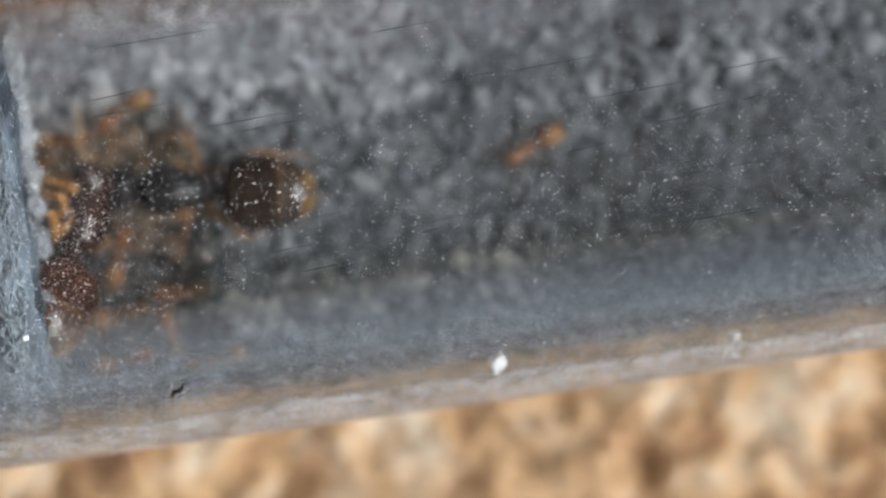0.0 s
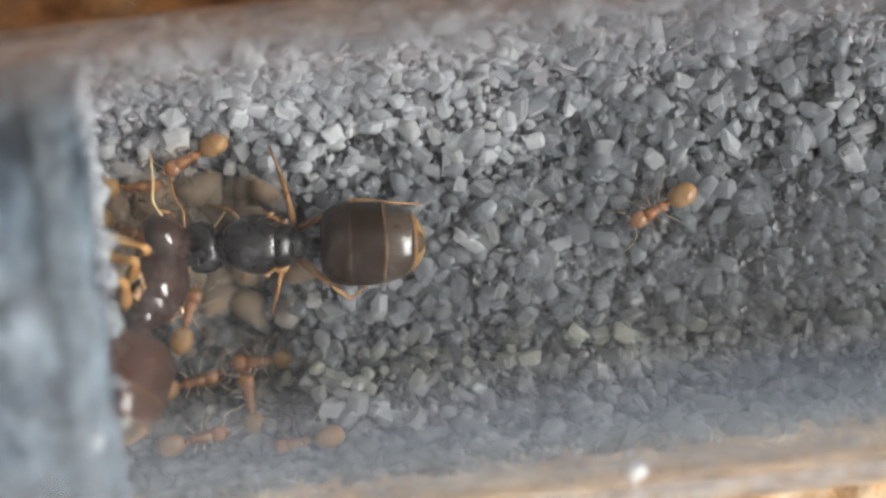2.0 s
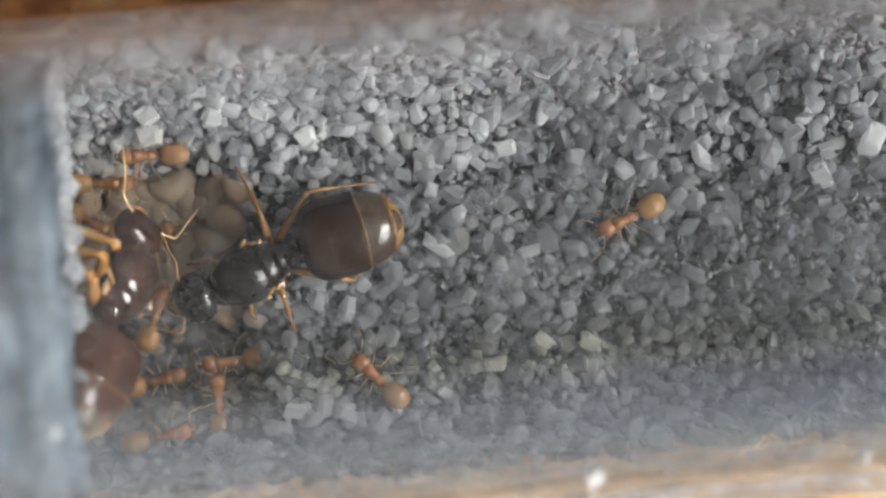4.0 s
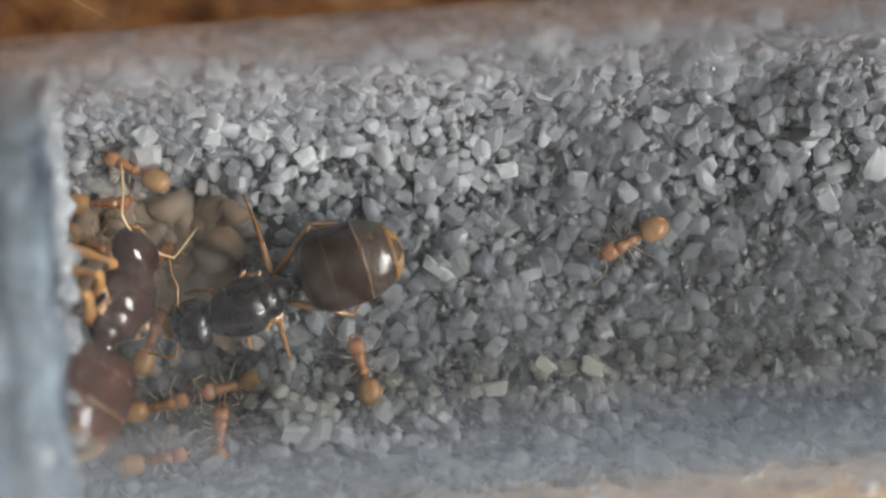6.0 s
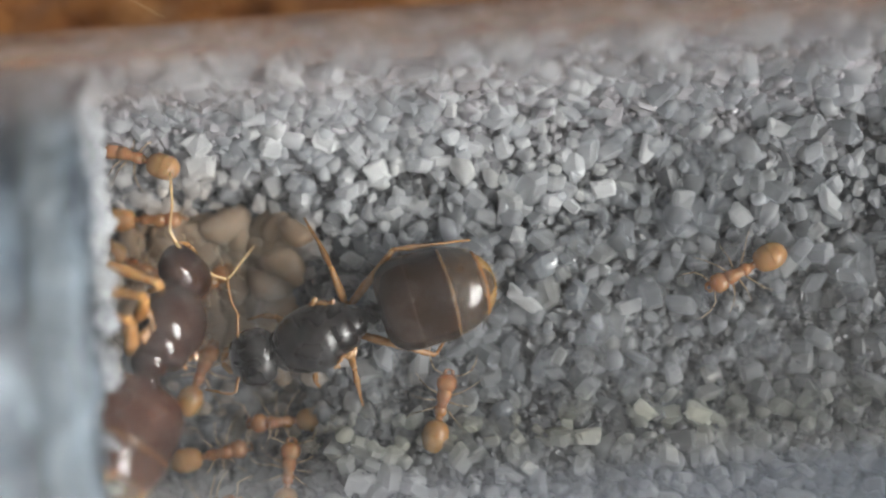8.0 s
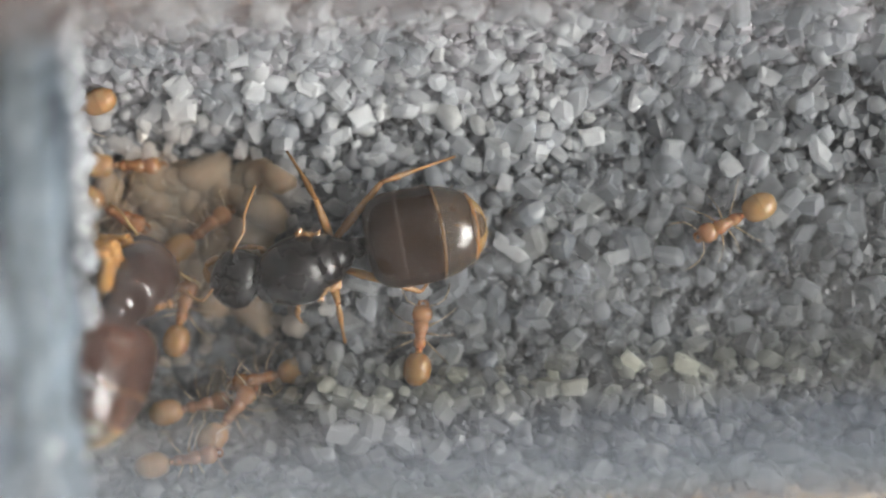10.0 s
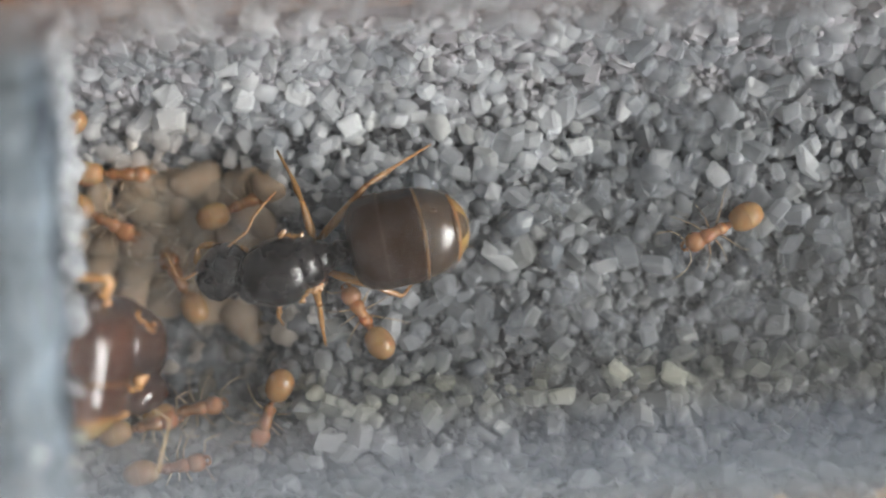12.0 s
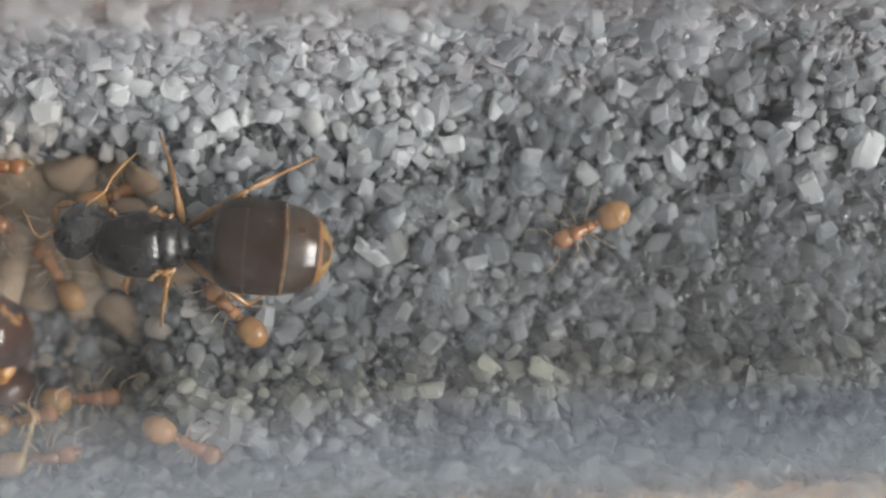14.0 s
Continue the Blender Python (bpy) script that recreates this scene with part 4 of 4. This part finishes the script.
    for s in (-1, 1):
        bm = bmesh.new()
        bmesh.ops.create_uvsphere(bm, u_segments=12, v_segments=8, radius=0.17, matrix=Matrix.Translation((-0.62, 0.72 * s, 0.12)) @ Matrix.Diagonal((1, 0.6, 1, 1)))
        part("eye", scaled(bm), M_EYE, head)
        bm = bmesh.new()
        pipe(bm, ((-1.15, 0.3 * s, -0.3), (-1.45, 0.3 * s, -0.4), (-1.62, 0.12 * s, -0.42), (-1.68, -0.06 * s, -0.42)), (0.13, 0.13, 0.09, 0.03), 8)
        part("mandible", scaled(bm), M_LEG, head)
        bm = bmesh.new()
        if raised:
            pts = [(-1.0, 0.25 * s, 0.05), (-1.0, 0.8 * s, 0.2), (-1.15, 1.25 * s, 0.25), (-1.4, 1.35 * s, 0.25), (-1.9, 1.5 * s, 0.2), (-2.4, 1.7 * s, 0.1), (-2.9, 1.9 * s, 0.0)]
        elif s > 0:
            pts = [(-1.0, 0.25, 0.05), (-0.95, 0.8, 0.2), (-0.85, 1.35, 0.25), (-0.9, 1.5, 0.2), (-1.0, 1.75, 0.1), (-1.05, 2.2, -0.1), (-1.05, 2.7, -0.35)]
        else:
            pts = [(-1.0, -0.25, 0.05), (-1.2, -0.6, 0.15), (-1.3, -0.9, 0.15), (-1.45, -0.95, 0.1), (-1.7, -0.9, 0.0), (-2.0, -0.8, -0.2), (-2.3, -0.75, -0.45)]
        pipe(bm, pts, (0.06, 0.04, 0.045, 0.035, 0.04, 0.045, 0.03), 8)
        part("antenna", scaled(bm), M_HORN if raised else M_LEG, head)
    legs = {}
    bent = dict(bent)
    for key, pts in (("mid_a", ((-0.55, 0.55, -0.4), (-0.6, 1.7, 0.05), (-0.8, 2.5, -0.5), (-1.1, 3.4, -1.1))),
                     ("mid_b", ((-0.95, -0.6, -0.4), (-1.0, -1.3, 0.0), (-1.2, -1.95, -0.6), (-1.35, -2.5, -1.15))),
                     ("hind_a", ((-0.5, 0.45, -0.45), (1.4, 1.5, 0.2), (2.3, 1.5, -0.1), (3.6, 1.5, -1.0))),
                     ("hind_b", ((-0.5, -0.45, -0.45), (0.7, -1.35, 0.0), (1.3, -1.85, -0.4), (1.85, -1.45, -1.15))),
                     ("front_a", ((-2.3, 0.5, -0.4), (-2.5, 1.0, -0.1), (-3.0, 1.2, -0.7), (-3.5, 1.25, -1.15))),
                     ("front_b", ((-2.2, -0.5, -0.4), (-2.1, -0.95, -0.2), (-2.3, -1.25, -0.7), (-2.3, -1.5, -1.15)))):
        legs[key] = leg("leg", bent.get(key, pts), thick, M_LEG_AMBER if raised else M_LEG, root)
    return root, gas, head, legs


def worker(seed):
    rng = random.Random(seed)
    root = tagged(new("worker_ant"), "small translucent yellow-orange worker ant on the sand", "ant", "worker ants")
    bm = bmesh.new()
    loft(bm, egg(-1.12, -0.52, 0.3, 0.24, 0.0, 10, 0.45), 18, 2.3)
    head = part("head", scaled(bm), M_WORKER_HEAD, root)
    bm = bmesh.new()
    loft(bm, [(-0.74, 0, 0.0, 0.06, 0.06), (-0.68, 0, 0.02, 0.15, 0.14), (-0.55, 0, 0.05, 0.215, 0.21), (-0.42, 0, 0.07, 0.22, 0.22), (-0.28, 0, 0.05, 0.17, 0.18), (-0.2, 0, 0.04, 0.15, 0.16), (-0.1, 0, 0.05, 0.16, 0.18)], 16)
    thorax = part("thorax", scaled(bm), M_WORKER_HEAD, root)
    bm = bmesh.new()
    loft(bm, [(-0.16, 0, 0.04, 0.12, 0.12), (-0.1, 0, 0.04, 0.16, 0.18), (0.02, 0, 0.04, 0.185, 0.2), (0.14, 0, 0.0, 0.16, 0.16), (0.22, 0, -0.03, 0.08, 0.08)], 16)
    part("propodeum", scaled(bm), M_WORKER_HEAD, thorax)
    bm = bmesh.new()
    loft(bm, [(0.12, 0, -0.04, 0.06, 0.06), (0.22, 0, 0.04, 0.12, 0.17), (0.28, 0, 0.02, 0.1, 0.13), (0.38, 0, -0.02, 0.07, 0.07)], 12)
    part("petiole", scaled(bm), M_WORKER_HEAD, root)
    gas = new("gaster")
    gas.parent = root
    for a, b, k in ((0.0, 0.55, 1.0), (0.48, 0.8, 1.01), (0.74, 1.0, 0.97)):
        bm = bmesh.new()
        loft(bm, egg(0.28, 1.32, 0.40 * k, 0.36 * k, 0.05, 8, 0.5, 0, a, b, 2.2), 20, 2.1)
        part("tergite", scaled(bm), M_WORKER, gas)
    for s in (-1, 1):
        bm = bmesh.new()
        bmesh.ops.create_uvsphere(bm, u_segments=8, v_segments=6, radius=0.045, matrix=Matrix.Translation((-0.85, 0.25 * s, 0.1)))
        part("eye", scaled(bm), M_EYE, head)
        bm = bmesh.new()
        w = rng.uniform(-0.15, 0.15)
        pipe(bm, ((-1.05, 0.1 * s, 0.05), (-1.2, 0.45 * s, 0.12), (-1.35 + w, 0.62 * s, 0.1), (-1.6 + w, 0.7 * s, -0.05), (-1.8 + w, 0.7 * s, -0.2)), (0.024, 0.022, 0.024, 0.028, 0.022), 6)
        part("antenna", scaled(bm), M_WORKER_LEG, head)
        bm = bmesh.new()
        pipe(bm, ((-1.08, 0.12 * s, -0.08), (-1.2, 0.1 * s, -0.1), (-1.25, 0.0, -0.1)), (0.06, 0.05, 0.02), 6)
        part("mandible", scaled(bm), M_WORKER_HEAD, head)
        for x, fx in ((-0.45, -0.55), (-0.28, -0.05), (-0.08, 0.6)):
            j = rng.uniform(-0.2, 0.2)
            leg("leg", ((x, 0.13 * s, -0.1), (x + fx * 0.4 + j * 0.5, 0.5 * s, 0.12), (x + fx * 0.8 + j, 0.8 * s, -0.2), (x + fx * 1.2 + j, 1.0 * s, -0.33)), 0.034, M_WORKER_LEG, root)
    return root


def larva(k):
    bm = bmesh.new()
    loft(bm, egg(-0.62, 0.62, 0.40, 0.36, 0, 10, 0.55), 14)
    for v in bm.verts:
        v.co.y += 0.45 * v.co.x ** 2
        v.co *= 1 + 0.025 * math.sin(v.co.x * 22)
    return tagged(part("larva", scaled(bm), M_BROOD), "dull beige-brown curled ant larva in the brood pile", "larva", "brood pile")


queen_a = queen(M_QUEEN, M_QUEEN_GASTER, M_THIRD, "queen_ant", "large glossy dark brown queen ant on the sand")
queen_b = queen(M_QUEEN_RED, M_RED, M_RED, "queen_ant", "reddish-brown glossy queen ant clinging to the wet cotton", 0.8, (
    ("hind_b", ((-0.6, -0.45, -0.4), (-0.7, -1.7, 0.8), (-0.9, -2.3, -0.9), (-1.0, -2.5, -1.8))),
    ("mid_b", ((-1.4, -0.5, -0.4), (-1.5, -1.6, 0.8), (-1.7, -2.2, -0.9), (-1.8, -2.5, -1.7))),
    ("front_b", ((-2.3, -0.5, -0.4), (-2.4, -1.0, 0.35), (-2.7, -2.0, -1.2), (-2.8, -2.5, -1.7))),
    ("hind_a", ((-0.5, 0.4, -0.4), (-0.6, 0.45, -0.8), (-1.3, 0.35, -0.9), (-1.9, 0.25, -0.95))),
    ("mid_a", ((-1.3, 0.5, -0.5), (-1.4, 0.5, -0.95), (-2.0, 0.45, -1.05), (-2.6, 0.35, -1.0))),
    ("front_a", ((-2.3, 0.45, -0.4), (-2.4, 0.5, -0.85), (-2.9, 0.4, -1.0), (-3.3, 0.3, -1.0)))), 0.22, True)

W_FIRST = worker(1)
W_SECOND = worker(2)
WORKERS = {"a": W_FIRST, "b": W_SECOND}
for key in "cdefghijk":
    WORKERS[key] = copy_thing((W_FIRST, W_SECOND)[ord(key) % 2], pose(0, 0, 0))


def brood():
    rng = random.Random(4)
    first = None
    for k in range(170):
        x = -9.1 * MM + rng.gauss(0, 1.2) * MM
        y = min(2.9, 1.4 + rng.gauss(0, 0.95)) * MM
        m = pose(x, y, sand_z(x, y) + rng.uniform(0.05, 0.55) * MM, rng.uniform(-20, 20), rng.uniform(-15, 15), rng.uniform(0, 360))
        if first is None:
            first = larva(0)
            first.matrix_basis = m
            ob = first
        else:
            ob = copy_thing(first, m)
        ob.scale = (rng.uniform(0.9, 1.5),) * 3


brood()


# ---- what moves ----
QUEEN_ROWS = (
    # seconds, petiole x and y in mm, turn of thorax, gaster, head
    (0.0, -5.0, 0.45, -9, -9, -12), (1.0, -5.0, 0.5, -9, -10, -9), (1.5, -5.0, 0.51, -8.6, -9.7, -6.5), (2.0, -4.71, 0.66, -7, -4.7, 8.7),
    (3.0, -4.31, 0.64, 13, 1, 17), (5.5, -4.3, 0.05, 26, 15, 5), (6.5, -4.28, 0.08, 17, 12, 4), (7.5, -4.07, -0.02, 21, 13.5, 3),
    (8.5, -4.02, 0.0, 16, 10.5, 8), (9.2, -3.97, 0.1, 15, 8, -18), (11.5, -3.95, 0.74, 25, 9.4, -22), (12.0, -4.11, 0.54, 16.5, 8.3, -44),
    (12.5, -4.15, 0.6, 15, 4.8, -56), (13.5, -4.29, 0.57, 3.2, 2, -64), (14.0, -4.34, 0.62, -1.5, -7.5, -45))
STILL = {"c": (-10.9, 3.3, -5), "d": (-11.33, 1.92, -32), "i": (-9.39, -5.64, 8)}
MOVING = {
    "a": ((0, 7, 0.55, -156), (14, 6.9, 0.6, -156)),
    "b": ((0, -8.3, 4.03, -152), (1.5, -8.38, 4.13, -154), (3.0, -8.6, 3.98, -164), (5.5, -9.36, 4.32, 151), (6.5, -9.46, 4.32, 147), (7.5, -10.1, 5.1, 145), (8.5, -11.2, 5.2, 180), (9.2, -11.6, 5.1, 200), (11.5, -12.44, 4.61, 200), (14, -12.65, 4.51, 200)),
    "e": ((0, -7.03, -3.35, 178), (3.0, -6.88, -3.32, 180), (6.5, -6.79, -3.44, 190), (9.2, -7.02, -3.14, 175), (11.5, -6.45, -4.12, 243), (12.5, -6.33, -4.11, 250), (14, -5.05, -5.2, 330)),
    "f": ((0, -9.58, -3.91, 6), (3.0, -9.68, -3.85, 10), (6.5, -9.38, -4.02, 9), (9.2, -9.19, -4.23, 9), (12.5, -8.95, -4.08, 8), (14, -8.35, -4.02, 0)),
    "g": ((0, -7.54, -5, 101), (3.0, -7.47, -4.72, 91), (6.5, -7.18, -5.16, 83), (9.0, -6.78, -4.66, 75), (11.5, -10.33, -4.49, 12), (14, -10.12, -4.54, 10)),
    "h": ((0, -5.92, -6.02, 186), (2.0, -5.61, -6.01, 186), (3.0, -1.6, -5.3, 150), (5.5, -2.3, -3.1, 116), (6.5, -2.2, -3.06, 89), (8.5, -2.15, -3, 74), (9.2, -2.06, -2.9, 78), (11.5, -3.27, -1.65, 101), (12.5, -3.58, -1.51, 129), (14, -3.62, -1.49, 130)),
    "k": ((0, -9.48, 0.89, 40), (9.2, -9.27, 0.89, 40), (11.5, -7.24, 1.92, 20), (14, -7.02, 2.23, 20)),
    "j": ((0, -9.38, -1.58, 68), (3.0, -9.48, -1.58, 68), (9.2, -9.58, -1.79, 64), (11.5, -9.07, -0.35, 110), (14, -9.07, -0.14, 120)),
}
def axes(x_dir, y_dir):
    """A turn whose x looks along x_dir and whose y leans to y_dir."""
    x = Vector(x_dir).normalized()
    y = Vector(y_dir)
    y = (y - x * y.dot(x)).normalized()
    return Matrix((x, y, x.cross(y))).transposed().to_4x4()


# the second queen: spread on the cotton first, then tucked head down with her gaster raised
SPREAD = pose(0, 0, 0, -48, -33, -110)
TUCKED = axes((-0.3, 0.62, 0.72), (0.8, -0.6, -0.3))
RAISED = pose(0, 0, 0, 0, -5, -97)
HALF = SPREAD.to_quaternion().slerp(TUCKED.to_quaternion(), 0.5).to_matrix().to_4x4()
HALF_G = SPREAD.to_quaternion().slerp(RAISED.to_quaternion(), 0.5).to_matrix().to_4x4()
SECOND_ROWS = (
    # seconds, petiole x, y, z in mm, turn of thorax, turn of gaster
    (0.0, -10.1, -1.35, 7.4, SPREAD, SPREAD), (9.2, -10.0, -1.1, 7.4, SPREAD, SPREAD), (10.3, -10.15, -0.8, 7.8, HALF, HALF_G),
    (11.5, -10.3, -0.6, 8.0, TUCKED, RAISED), (14.0, -10.3, -0.65, 8.0, TUCKED, RAISED))


def motions():
    walk(focus, [(t, pose(-2 * MM, 0, z * MM)) for t, z in ((0.0, 15.0), (0.2, 10.2), (0.4, 6.2), (0.6, 4.8), (14.0, 4.8))])
    root, gas, head, legs = queen_a
    rows, g_rows, h_rows, l_rows = [], [], [], []
    for t, x, y, th, ga, he in QUEEN_ROWS:
        z = sand_z(x * MM, y * MM) + nest_pit(x * MM, y * MM) + 1.45 * MM
        rows.append((t, pose(x * MM, y * MM, z, 0, 0, th)))
        g_rows.append((t, pose(0.27 * MM, 0, -0.1 * MM, 0, 0, ga - th)))
        h_rows.append((t, pose(-2.95 * MM, 0, -0.15 * MM, 0, 0, he - th)))
    walk(root, rows)
    walk(gas, g_rows)
    walk(head, h_rows)
    knee = legs["hind_a"].children[0]
    walk(knee, [(t, pose(*knee.location, 0, 0, a)) for t, a in ((0, -2), (2, -4), (3, -10), (5.5, -28), (6.5, -22), (7.5, -18), (9.2, -6), (11.5, 12), (12, 16), (13, 26), (14, 28))])
    hip = legs["mid_a"].location.copy()
    walk(legs["mid_a"], [(t, pose(*hip, 0, 0, a)) for t, a in ((0, 12), (2, 8), (3, -4), (5.5, -17), (7.5, -10), (9.2, -3), (11.5, -8), (13, -3), (14, 4))])
    root, gas, head, legs = queen_b
    walk(root, [(t, pose(x * MM, y * MM, z * MM) @ body) for t, x, y, z, body, tail in SECOND_ROWS])
    walk(gas, [(t, pose(0.27 * MM, 0, -0.1 * MM) @ body.inverted() @ tail) for t, x, y, z, body, tail in SECOND_ROWS])
    for key, knee in (("hind_b", (0.6, 0.85, 0.35)), ("mid_b", (0.3, 0.9, 0.6))):
        hip = pose(*legs[key].location)
        turn = TUCKED.inverted() @ axes(knee, (-1.0, 0.2, 0.0)) @ axes((-0.1, -1.2, 1.2), (-0.3, -1.0, -2.2)).inverted()
        half = Matrix.Identity(4).to_quaternion().slerp(turn.to_quaternion(), 0.5).to_matrix().to_4x4()
        walk(legs[key], [(0, hip), (9.2, hip), (10.3, hip @ half), (11.5, hip @ turn), (14, hip @ turn)])
    walk(head, [(t, pose(-2.95 * MM, 0, -0.15 * MM, 0, b, 0)) for t, b in ((0, 0), (9.2, 0), (11.5, -85), (14, -85))])
    for key, ob in WORKERS.items():
        if key in STILL:
            x, y, a = STILL[key]
            rows = ((0, x, y, a), (14, x, y, a))
        else:
            rows = MOVING[key]
        walk(ob, [(t, pose(x * MM, y * MM, sand_z(x * MM, y * MM) + (1.15 if key in "djk" else 0.55) * MM, 0, 0, a + 180)) for t, x, y, a in rows])


motions()
